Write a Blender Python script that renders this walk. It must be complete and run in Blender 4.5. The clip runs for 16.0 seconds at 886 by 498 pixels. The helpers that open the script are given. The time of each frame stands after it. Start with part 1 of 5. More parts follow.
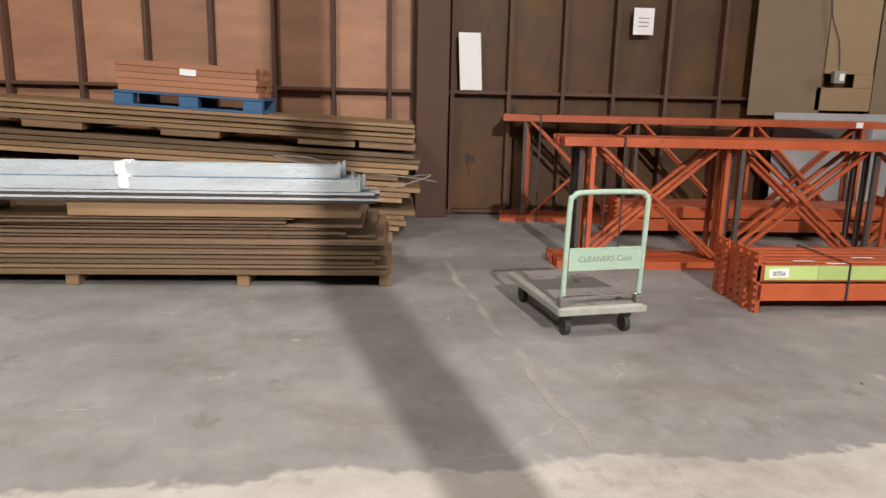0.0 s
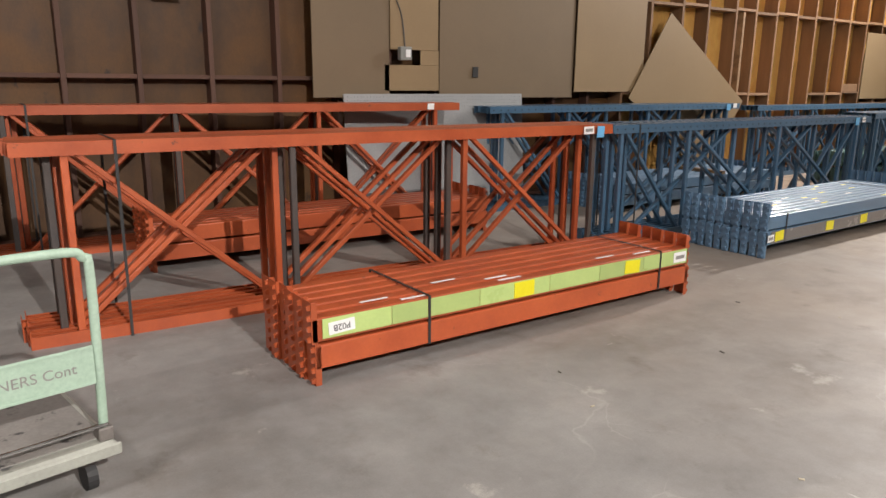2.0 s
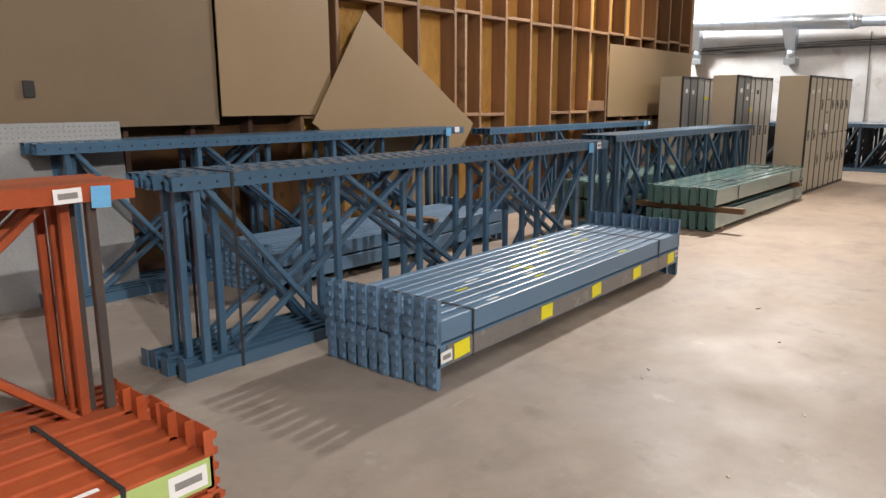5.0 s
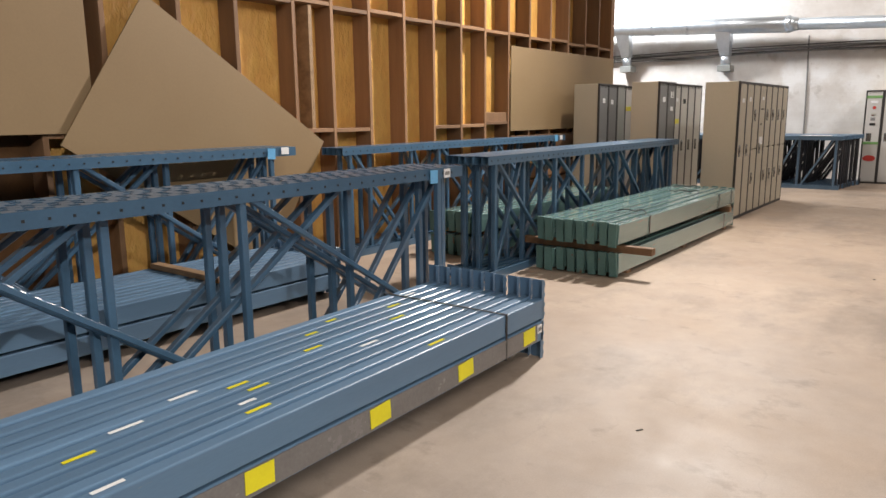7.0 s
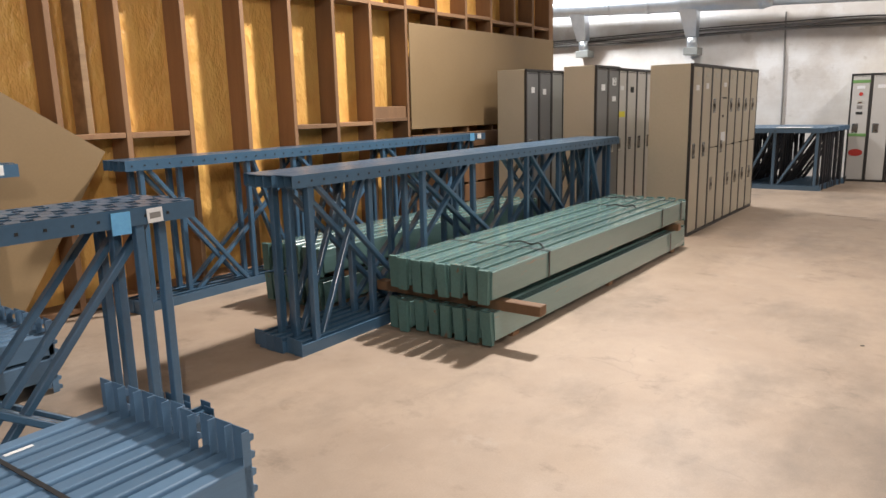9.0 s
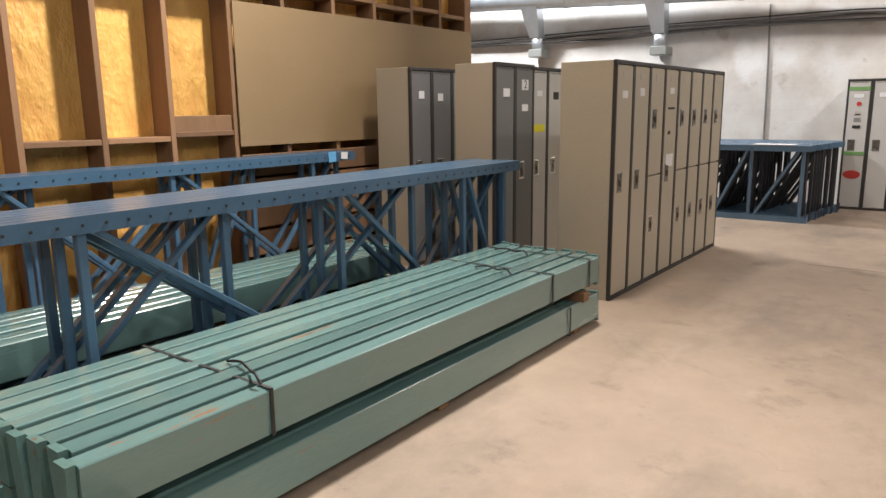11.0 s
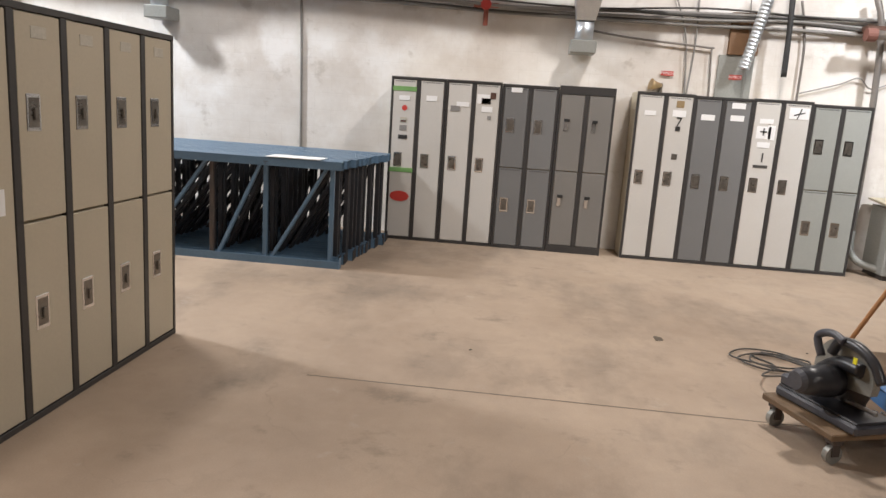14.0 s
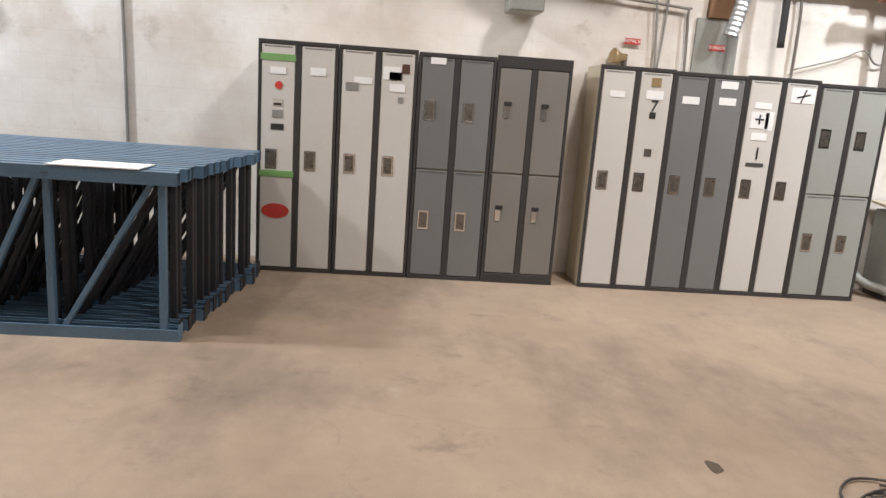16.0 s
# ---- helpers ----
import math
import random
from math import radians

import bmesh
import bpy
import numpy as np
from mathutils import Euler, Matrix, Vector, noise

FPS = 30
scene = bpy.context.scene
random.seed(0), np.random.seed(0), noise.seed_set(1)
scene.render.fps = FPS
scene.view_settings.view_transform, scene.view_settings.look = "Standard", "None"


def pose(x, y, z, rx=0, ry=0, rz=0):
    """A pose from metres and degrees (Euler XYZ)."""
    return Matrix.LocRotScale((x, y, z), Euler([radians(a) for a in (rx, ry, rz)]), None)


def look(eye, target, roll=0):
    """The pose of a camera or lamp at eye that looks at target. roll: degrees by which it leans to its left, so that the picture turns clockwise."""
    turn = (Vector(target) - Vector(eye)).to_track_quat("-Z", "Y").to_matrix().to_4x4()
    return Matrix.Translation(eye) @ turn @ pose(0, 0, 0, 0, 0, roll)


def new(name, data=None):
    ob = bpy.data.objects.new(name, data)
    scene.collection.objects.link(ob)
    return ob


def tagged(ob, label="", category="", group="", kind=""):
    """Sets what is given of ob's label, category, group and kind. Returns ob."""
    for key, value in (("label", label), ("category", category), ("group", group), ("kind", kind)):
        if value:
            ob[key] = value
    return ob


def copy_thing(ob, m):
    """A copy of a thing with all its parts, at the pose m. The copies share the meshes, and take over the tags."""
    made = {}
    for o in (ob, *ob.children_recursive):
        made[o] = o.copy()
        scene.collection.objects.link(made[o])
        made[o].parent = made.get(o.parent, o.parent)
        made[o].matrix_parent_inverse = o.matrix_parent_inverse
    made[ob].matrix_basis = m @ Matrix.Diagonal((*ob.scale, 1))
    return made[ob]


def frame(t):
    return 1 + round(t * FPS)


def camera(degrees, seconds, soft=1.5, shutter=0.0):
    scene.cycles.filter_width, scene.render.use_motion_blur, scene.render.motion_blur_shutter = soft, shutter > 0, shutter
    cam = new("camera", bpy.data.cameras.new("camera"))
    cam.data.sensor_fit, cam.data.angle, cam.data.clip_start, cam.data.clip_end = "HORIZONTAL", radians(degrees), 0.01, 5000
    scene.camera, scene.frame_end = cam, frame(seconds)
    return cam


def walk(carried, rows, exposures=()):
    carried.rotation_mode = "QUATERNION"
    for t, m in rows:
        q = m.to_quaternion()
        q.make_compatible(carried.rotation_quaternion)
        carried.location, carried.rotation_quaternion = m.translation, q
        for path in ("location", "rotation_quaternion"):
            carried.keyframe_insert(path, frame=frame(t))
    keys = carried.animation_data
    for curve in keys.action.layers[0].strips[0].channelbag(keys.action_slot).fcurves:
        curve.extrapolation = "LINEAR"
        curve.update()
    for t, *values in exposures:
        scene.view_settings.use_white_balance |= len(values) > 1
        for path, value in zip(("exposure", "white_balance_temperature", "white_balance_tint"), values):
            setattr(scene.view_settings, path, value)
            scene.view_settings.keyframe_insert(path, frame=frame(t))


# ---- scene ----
cam = camera(64.0, 16.0)
PATH = [
    (0, (0.671, -0.052, 1.432), (0.807, 1.897, 1.003), 1.3),
    (0.5, (0.819, 0.476, 1.422), (1.296, 2.368, 0.982), 1.0),
    (1, (1.099, 0.865, 1.411), (1.793, 2.689, 0.971), 0.4),
    (1.5, (1.455, 1.22, 1.427), (2.373, 2.939, 0.979), 0.3),
    (2, (1.882, 1.517, 1.437), (2.967, 3.132, 0.976), 0.6),
    (2.5, (2.37, 1.739, 1.429), (3.54, 3.296, 0.974), 0.5),
    (3, (2.814, 2.015, 1.428), (4.092, 3.49, 0.991), 0.6),
    (3.5, (3.285, 2.185, 1.437), (4.633, 3.595, 0.996), 0.5),
    (4, (3.781, 2.354, 1.446), (5.166, 3.73, 1.01), 0.1),
    (4.5, (4.273, 2.529, 1.427), (5.722, 3.838, 0.995), 0.0),
    (5, (4.846, 2.61, 1.429), (6.329, 3.891, 1.026), -0.2),
    (7.5, (7.586, 3.098, 1.428), (9.178, 4.248, 1.048), -1.0),
    (8, (8.214, 3.234, 1.437), (9.834, 4.335, 1.033), -1.2),
    (8.5, (8.724, 3.169, 1.445), (10.302, 4.332, 1.047), -1.7),
    (11, (11.85, 3.421, 1.486), (13.419, 4.6, 1.099), -0.7),
    (11.5, (12.435, 3.421, 1.519), (14.037, 4.557, 1.14), -0.3),
    (12, (13.057, 3.482, 1.518), (14.691, 4.578, 1.16), 0.1),
    (12.5, (13.693, 3.552, 1.546), (15.413, 4.503, 1.175), 1.6),
    (13, (14.258, 3.566, 1.529), (16.057, 4.357, 1.16), 2.1),
    (13.5, (14.887, 3.564, 1.491), (16.792, 4.044, 1.118), 3.3),
    (14, (15.501, 3.528, 1.518), (17.454, 3.715, 1.128), 3.8),
    (14.5, (16.072, 3.602, 1.494), (18.034, 3.519, 1.115), 4.0),
    (15, (16.689, 3.656, 1.473), (18.638, 3.406, 1.099), 3.8),
    (15.5, (17.211, 3.775, 1.459), (19.15, 3.476, 1.073), 4.0),
    (16, (17.756, 3.872, 1.499), (19.705, 3.731, 1.077), 4.1),
]
walk(cam, [(t, look(eye, target, roll)) for t, eye, target, roll in PATH])

# ---- world and lights ----
world = bpy.data.worlds.new("world")
scene.world = world
world.use_nodes = True
world.node_tree.nodes["Background"].inputs[0].default_value = (0.75, 0.85, 1.0, 1)
world.node_tree.nodes["Background"].inputs[1].default_value = 0.02


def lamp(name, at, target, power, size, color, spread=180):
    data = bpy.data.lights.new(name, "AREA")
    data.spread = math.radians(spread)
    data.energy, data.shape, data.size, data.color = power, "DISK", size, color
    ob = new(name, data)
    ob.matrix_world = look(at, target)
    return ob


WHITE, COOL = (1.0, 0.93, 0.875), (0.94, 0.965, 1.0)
# unseen lamps, set from cast shadows and a glint on the floor
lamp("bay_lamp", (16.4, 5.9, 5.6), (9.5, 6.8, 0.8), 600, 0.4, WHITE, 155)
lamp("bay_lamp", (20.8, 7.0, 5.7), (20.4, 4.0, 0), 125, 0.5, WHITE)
# added fill over the east floor and the locker fronts
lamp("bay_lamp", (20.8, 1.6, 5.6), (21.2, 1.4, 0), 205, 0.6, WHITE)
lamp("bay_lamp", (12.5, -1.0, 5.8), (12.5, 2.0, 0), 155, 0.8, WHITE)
# unseen lamp behind the column, set from the shadow strip on the floor
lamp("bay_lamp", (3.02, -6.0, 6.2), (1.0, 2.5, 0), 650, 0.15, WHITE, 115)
# added fill for the west bay and the floor midway
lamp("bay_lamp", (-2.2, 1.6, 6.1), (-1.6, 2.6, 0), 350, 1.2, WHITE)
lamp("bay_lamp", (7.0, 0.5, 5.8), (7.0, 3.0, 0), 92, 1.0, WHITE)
# unseen lamps added to brighten the east wall
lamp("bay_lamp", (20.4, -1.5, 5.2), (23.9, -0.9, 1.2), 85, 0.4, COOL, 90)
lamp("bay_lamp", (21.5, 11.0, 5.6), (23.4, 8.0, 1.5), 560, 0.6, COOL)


# ---- materials ----
def material(name, color, rough=0.6, metal=0.0, other=None, amount=0.5, scale=3.0, stretch=(1, 1, 1), bump=0.15,
             fine=60.0, wear=None, wear_at=0.68, wear_scale=9.0, tint=0.0, coat=0.0, depth=0.004, grit=0.22):
    m = bpy.data.materials.new(name)
    m.use_nodes = True
    nt = m.node_tree
    nodes, link = nt.nodes, nt.links.new
    shader = nodes["Principled BSDF"]
    shader.inputs["Metallic"].default_value = metal
    shader.inputs["Coat Weight"].default_value, shader.inputs["Coat Roughness"].default_value = coat, 0.16
    coord = nodes.new("ShaderNodeTexCoord")
    info = nodes.new("ShaderNodeObjectInfo")
    shift = nodes.new("ShaderNodeVectorMath")
    shift.operation = "MULTIPLY_ADD"
    shift.inputs[1].default_value = stretch
    link(coord.outputs["Object"], shift.inputs[0])
    spread = nodes.new("ShaderNodeMath")
    spread.operation = "MULTIPLY"
    spread.inputs[1].default_value = 37.0
    link(info.outputs["Random"], spread.inputs[0])
    link(spread.outputs[0], shift.inputs[2])

    def noise_node(size, detail, source=shift):
        n = nodes.new("ShaderNodeTexNoise")
        n.inputs["Scale"].default_value, n.inputs["Detail"].default_value = size, detail
        n.inputs["Roughness"].default_value = 0.62
        link(source.outputs[0], n.inputs["Vector"])
        return n

    big, small = noise_node(scale, 6), noise_node(fine, 3)
    ramp = nodes.new("ShaderNodeValToRGB")
    ramp.color_ramp.elements[0].position, ramp.color_ramp.elements[1].position = 0.32, 0.7
    other = other or tuple(c * 0.7 for c in color)
    base = tuple(c + (o - c) * amount for c, o in zip(color, other))
    ramp.color_ramp.elements[0].color, ramp.color_ramp.elements[1].color = (*base, 1), (*color, 1)
    link(big.outputs["Fac"], ramp.inputs[0])
    grain = nodes.new("ShaderNodeMix")
    grain.data_type, grain.blend_type = "RGBA", "OVERLAY"
    grain.inputs["Factor"].default_value = grit
    link(ramp.outputs[0], grain.inputs[6])
    link(small.outputs["Fac"], grain.inputs[7])
    out = grain.outputs[2]
    if tint:
        hue = nodes.new("ShaderNodeHueSaturation")
        value = nodes.new("ShaderNodeMapRange")
        value.inputs["To Min"].default_value, value.inputs["To Max"].default_value = 1 - tint, 1 + tint
        link(info.outputs["Random"], value.inputs["Value"])
        link(value.outputs[0], hue.inputs["Value"])
        link(out, hue.inputs["Color"])
        out = hue.outputs[0]
    if wear:
        spots = noise_node(wear_scale, 8)
        cut = nodes.new("ShaderNodeMapRange")
        cut.inputs["From Min"].default_value, cut.inputs["From Max"].default_value = wear_at, wear_at + 0.05
        link(spots.outputs["Fac"], cut.inputs["Value"])
        mix = nodes.new("ShaderNodeMix")
        mix.data_type = "RGBA"
        mix.inputs[7].default_value = (*wear, 1)
        link(cut.outputs[0], mix.inputs["Factor"])
        link(out, mix.inputs[6])
        out = mix.outputs[2]
    link(out, shader.inputs["Base Color"])
    gloss = nodes.new("ShaderNodeMapRange")
    gloss.inputs["To Min"].default_value, gloss.inputs["To Max"].default_value = max(rough - 0.12, 0.05), min(rough + 0.12, 1)
    link(big.outputs["Fac"], gloss.inputs["Value"])
    link(gloss.outputs[0], shader.inputs["Roughness"])
    if bump:
        b = nodes.new("ShaderNodeBump")
        b.inputs["Strength"].default_value, b.inputs["Distance"].default_value = bump, depth
        link(small.outputs["Fac"], b.inputs["Height"])
        link(b.outputs[0], shader.inputs["Normal"])
    return m


def concrete():
    m = bpy.data.materials.new("concrete_floor")
    m.use_nodes = True
    nt = m.node_tree
    nodes, link = nt.nodes, nt.links.new
    shader = nodes["Principled BSDF"]
    coord = nodes.new("ShaderNodeTexCoord")

    def noise_node(size, detail, stretch=(1, 1, 1)):
        mp = nodes.new("ShaderNodeMapping")
        mp.inputs["Scale"].default_value = stretch
        link(coord.outputs["Object"], mp.inputs["Vector"])
        n = nodes.new("ShaderNodeTexNoise")
        n.inputs["Scale"].default_value, n.inputs["Detail"].default_value, n.inputs["Roughness"].default_value = size, detail, 0.68
        link(mp.outputs[0], n.inputs["Vector"])
        return n.outputs["Fac"]

    def ranged(value, a, b, lo=0.0, hi=1.0):
        r = nodes.new("ShaderNodeMapRange")
        r.inputs[1].default_value, r.inputs[2].default_value = a, b
        r.inputs[3].default_value, r.inputs[4].default_value = lo, hi
        link(value, r.inputs[0])
        return r.outputs[0]

    def math_node(op, a, b):
        n = nodes.new("ShaderNodeMath")
        n.operation = op
        for i, v in enumerate((a, b)):
            if isinstance(v, float):
                n.inputs[i].default_value = v
            else:
                link(v, n.inputs[i])
        return n.outputs[0]

    def mix(fac, a, b, blend="MIX"):
        n = nodes.new("ShaderNodeMix")
        n.data_type, n.blend_type = "RGBA", blend
        if isinstance(fac, float):
            n.inputs["Factor"].default_value = fac
        else:
            link(fac, n.inputs["Factor"])
        for i, v in ((6, a), (7, b)):
            if isinstance(v, tuple):
                n.inputs[i].default_value = (*v, 1)
            else:
                link(v, n.inputs[i])
        return n.outputs[2]

    axes = nodes.new("ShaderNodeSeparateXYZ")
    link(coord.outputs["Object"], axes.inputs[0])
    wobble = noise_node(0.35, 4)
    east = ranged(math_node("ADD", axes.outputs[0], ranged(wobble, 0, 1, -3.0, 3.0)), 3.5, 11.5)
    west = math_node("SUBTRACT", 1.0, east)
    grey = mix(ranged(noise_node(0.9, 7), 0.34, 0.68), (0.195, 0.188, 0.182), (0.30, 0.292, 0.282))
    dusty = mix(ranged(noise_node(0.55, 5), 0.32, 0.68), (0.315, 0.236, 0.174), (0.420, 0.324, 0.243))
    col = mix(east, grey, dusty)
    # the newer, paler slab on the south side of the first bay
    edge = math_node("ADD", axes.outputs[1], ranged(noise_node(1.6, 4), 0.3, 0.7, -0.12, 0.12))
    skew = math_node("SUBTRACT", edge, math_node("MULTIPLY", axes.outputs[0], 0.07))
    pale = math_node("MULTIPLY", ranged(skew, 2.42, 2.38), ranged(axes.outputs[0], 4.6, 3.6))
    col = mix(pale, col, mix(noise_node(2.0, 6), (0.34, 0.32, 0.29), (0.46, 0.435, 0.40)))
    blotch = ranged(noise_node(4.5, 8, (1.1, 0.9, 1)), 0.36, 0.64, 0.0, 1.0)
    col = mix(math_node("ADD", math_node("MULTIPLY", west, 0.12), 0.10), col, mix(blotch, (0.30, 0.29, 0.28), (0.68, 0.68, 0.68)), "OVERLAY")
    # broad trodden-in dirt, then small dark stains
    dirt = ranged(noise_node(0.75, 10, (0.9, 1.3, 1)), 0.50, 0.70)
    col = mix(math_node("MULTIPLY", dirt, 0.60), col, (0.13, 0.108, 0.088))
    stains = ranged(noise_node(2.6, 10, (1.2, 0.9, 1)), 0.58, 0.69)
    col = mix(math_node("MULTIPLY", stains, 0.42), col, (0.11, 0.09, 0.072))
    scuff = ranged(noise_node(2.2, 11, (1.0, 0.9, 1)), 0.63, 0.69)
    col = mix(math_node("MULTIPLY", scuff, math_node("ADD", math_node("MULTIPLY", west, 0.35), 0.15)), col, (0.52, 0.49, 0.45))
    flecks = ranged(noise_node(38.0, 4), 0.68, 0.75)
    col = mix(math_node("MULTIPLY", flecks, 0.22), col, (0.09, 0.08, 0.07))
    col = mix(0.14, col, noise_node(120.0, 3), "OVERLAY")

    # pale hairline cracks in the west bay, fine dark ones in the east
    def hairline(size, width, warp):
        shifted = nodes.new("ShaderNodeVectorMath")
        shifted.operation = "MULTIPLY_ADD"
        wob = nodes.new("ShaderNodeTexNoise")
        wob.inputs["Scale"].default_value, wob.inputs["Detail"].default_value = 2.2, 6
        link(coord.outputs["Object"], wob.inputs["Vector"])
        link(wob.outputs["Color"], shifted.inputs[0])
        shifted.inputs[1].default_value = (warp, warp, 0)
        link(coord.outputs["Object"], shifted.inputs[2])
        cells = nodes.new("ShaderNodeTexVoronoi")
        cells.feature = "DISTANCE_TO_EDGE"
        cells.inputs["Scale"].default_value = size
        link(shifted.outputs[0], cells.inputs["Vector"])
        return ranged(cells.outputs["Distance"], width, 0.0)

    patchy = ranged(noise_node(0.9, 3), 0.46, 0.60)
    crack = math_node("MULTIPLY", hairline(0.85, 0.0055, 0.6), patchy)
    col = mix(math_node("MULTIPLY", crack, math_node("MULTIPLY", west, 0.18)), col, (0.60, 0.58, 0.55))
    col = mix(math_node("MULTIPLY", crack, math_node("MULTIPLY", east, 0.22)), col, (0.15, 0.12, 0.095))
    for size, stretch, tone, a in ((0.9, (9.0, 0.8, 1), (0.60, 0.58, 0.55), 0.675), (1.3, (0.7, 8.0, 1), (0.60, 0.58, 0.55), 0.68), (0.7, (6.0, 1.0, 1), (0.08, 0.07, 0.06), 0.70)):
        streak = ranged(noise_node(size, 12, stretch), a, a + 0.02)
        col = mix(math_node("MULTIPLY", streak, math_node("ADD", math_node("MULTIPLY", west, 0.3), 0.08 if tone[0] > 0.3 else 0.3)), col, tone)
    link(col, shader.inputs["Base Color"])
    link(ranged(noise_node(1.4, 6), 0.3, 0.7, 0.48, 0.70), shader.inputs["Roughness"])
    bump = nodes.new("ShaderNodeBump")
    bump.inputs["Strength"].default_value, bump.inputs["Distance"].default_value = 0.12, 0.004
    link(noise_node(26.0, 6), bump.inputs["Height"])
    link(bump.outputs[0], shader.inputs["Normal"])
    return m


def painted_blocks():
    """White paint over block courses, patched, scuffed and stained."""
    m = bpy.data.materials.new("white_painted_blocks")
    m.use_nodes = True
    nodes, link = m.node_tree.nodes, m.node_tree.links.new
    shader = nodes["Principled BSDF"]
    shader.inputs["Roughness"].default_value = 0.7
    coord = nodes.new("ShaderNodeTexCoord")
    axes, flat = nodes.new("ShaderNodeSeparateXYZ"), nodes.new("ShaderNodeCombineXYZ")
    link(coord.outputs["Object"], axes.inputs[0])
    link(axes.outputs[1], flat.inputs[0])
    link(axes.outputs[2], flat.inputs[1])

    def noise_node(size, detail, a, b):
        n = nodes.new("ShaderNodeTexNoise")
        n.inputs["Scale"].default_value, n.inputs["Detail"].default_value, n.inputs["Roughness"].default_value = size, detail, 0.65
        link(flat.outputs[0], n.inputs["Vector"])
        r = nodes.new("ShaderNodeMapRange")
        r.inputs[1].default_value, r.inputs[2].default_value = a, b
        link(n.outputs["Fac"], r.inputs[0])
        return r.outputs[0]

    def mix(fac, a, b):
        n = nodes.new("ShaderNodeMix")
        n.data_type = "RGBA"
        link(fac, n.inputs["Factor"])
        for i, v in ((6, a), (7, b)):
            if isinstance(v, tuple):
                n.inputs[i].default_value = (*v, 1)
            else:
                link(v, n.inputs[i])
        return n.outputs[2]

    def scaled(value, k):
        n = nodes.new("ShaderNodeMath")
        n.operation = "MULTIPLY"
        link(value, n.inputs[0])
        n.inputs[1].default_value = k
        return n.outputs[0]

    col = mix(noise_node(0.7, 7, 0.36, 0.64), (0.60, 0.55, 0.505), (0.78, 0.755, 0.725))
    col = mix(scaled(noise_node(1.1, 7, 0.50, 0.62), 0.6), col, (0.83, 0.825, 0.82))
    col = mix(scaled(noise_node(2.4, 10, 0.60, 0.68), 0.5), col, (0.42, 0.37, 0.32))
    col = mix(scaled(noise_node(9.0, 9, 0.66, 0.72), 0.4), col, (0.36, 0.32, 0.28))
    courses = nodes.new("ShaderNodeTexBrick")
    courses.inputs["Scale"].default_value = 1.0
    courses.inputs["Brick Width"].default_value, courses.inputs["Row Height"].default_value = 0.4, 0.2
    courses.inputs["Mortar Size"].default_value, courses.inputs["Mortar Smooth"].default_value = 0.008, 0.6
    link(flat.outputs[0], courses.inputs["Vector"])
    col = mix(scaled(courses.outputs["Fac"], 0.05), col, (0.40, 0.36, 0.32))
    link(col, shader.inputs["Base Color"])
    rough = nodes.new("ShaderNodeBump")
    rough.inputs["Strength"].default_value, rough.inputs["Distance"].default_value = 0.25, 0.006
    link(noise_node(18.0, 6, 0.2, 0.8), rough.inputs["Height"])
    joint = nodes.new("ShaderNodeBump")
    joint.invert = True
    joint.inputs["Strength"].default_value, joint.inputs["Distance"].default_value = 0.15, 0.004
    link(courses.outputs["Fac"], joint.inputs["Height"])
    link(rough.outputs[0], joint.inputs["Normal"])
    link(joint.outputs[0], shader.inputs["Normal"])
    return m


CONCRETE = concrete()
ORANGE = material("orange_paint", (0.47, 0.100, 0.032), 0.40, coat=0.15, other=(0.27, 0.050, 0.020), amount=0.7, scale=2.5, bump=0.05, wear=(0.12, 0.05, 0.03), wear_at=0.67, wear_scale=14, tint=0.16, grit=0.12)
BLUE = material("blue_paint", (0.062, 0.132, 0.215), 0.34, coat=0.3, other=(0.038, 0.083, 0.14), scale=2.5, bump=0.05, wear=(0.2, 0.22, 0.24), wear_at=0.72, tint=0.16, grit=0.12)
# dust and the top faces' sheen are put into this lighter blue
BLUE_BEAM = material("dusty_sheen_blue_paint", (0.115, 0.205, 0.315), 0.44, coat=0.15, other=(0.085, 0.155, 0.245), scale=2.5, stretch=(0.4, 3, 3), bump=0.05, wear=(0.2, 0.22, 0.24), wear_at=0.72, tint=0.12, grit=0.1)
SKY_BLUE = material("light_blue_paint", (0.115, 0.20, 0.30), 0.4, other=(0.07, 0.12, 0.18), scale=2.5, bump=0.05, wear=(0.05, 0.04, 0.04), wear_at=0.66, tint=0.15)
DARK_STEEL = material("dark_worn_steel", (0.05, 0.045, 0.045), 0.6, other=(0.10, 0.06, 0.04), scale=5, bump=0.1)
GREEN = material("sage_green_paint", (0.150, 0.262, 0.250), 0.24, coat=0.9, other=(0.092, 0.175, 0.170), scale=1.5, stretch=(0.4, 3, 3), bump=0.06, wear=(0.30, 0.15, 0.075), wear_at=0.66, wear_scale=3.0, tint=0.2, grit=0.12)
GREEN_DARK = material("grimy_green_paint", (0.10, 0.20, 0.185), 0.5, other=(0.06, 0.11, 0.10), scale=4, bump=0.1, wear=(0.16, 0.09, 0.05), wear_at=0.64)
MINT = material("mint_paint", (0.37, 0.49, 0.40), 0.45, other=(0.27, 0.39, 0.29), scale=6, bump=0.05, wear=(0.16, 0.16, 0.14), wear_at=0.69)
DECK = material("trolley_mat", (0.24, 0.225, 0.21), 0.75, other=(0.13, 0.12, 0.115), scale=5, bump=0.3, wear=(0.03, 0.03, 0.03), wear_at=0.60, wear_scale=7)
WORN = material("worn_grey_green_paint", (0.34, 0.35, 0.31), 0.5, other=(0.22, 0.215, 0.195), scale=7, bump=0.1, wear=(0.10, 0.10, 0.10), wear_at=0.62)
RUBBER = material("black_rubber", (0.02, 0.02, 0.021), 0.6, other=(0.04, 0.04, 0.04), bump=0.1)
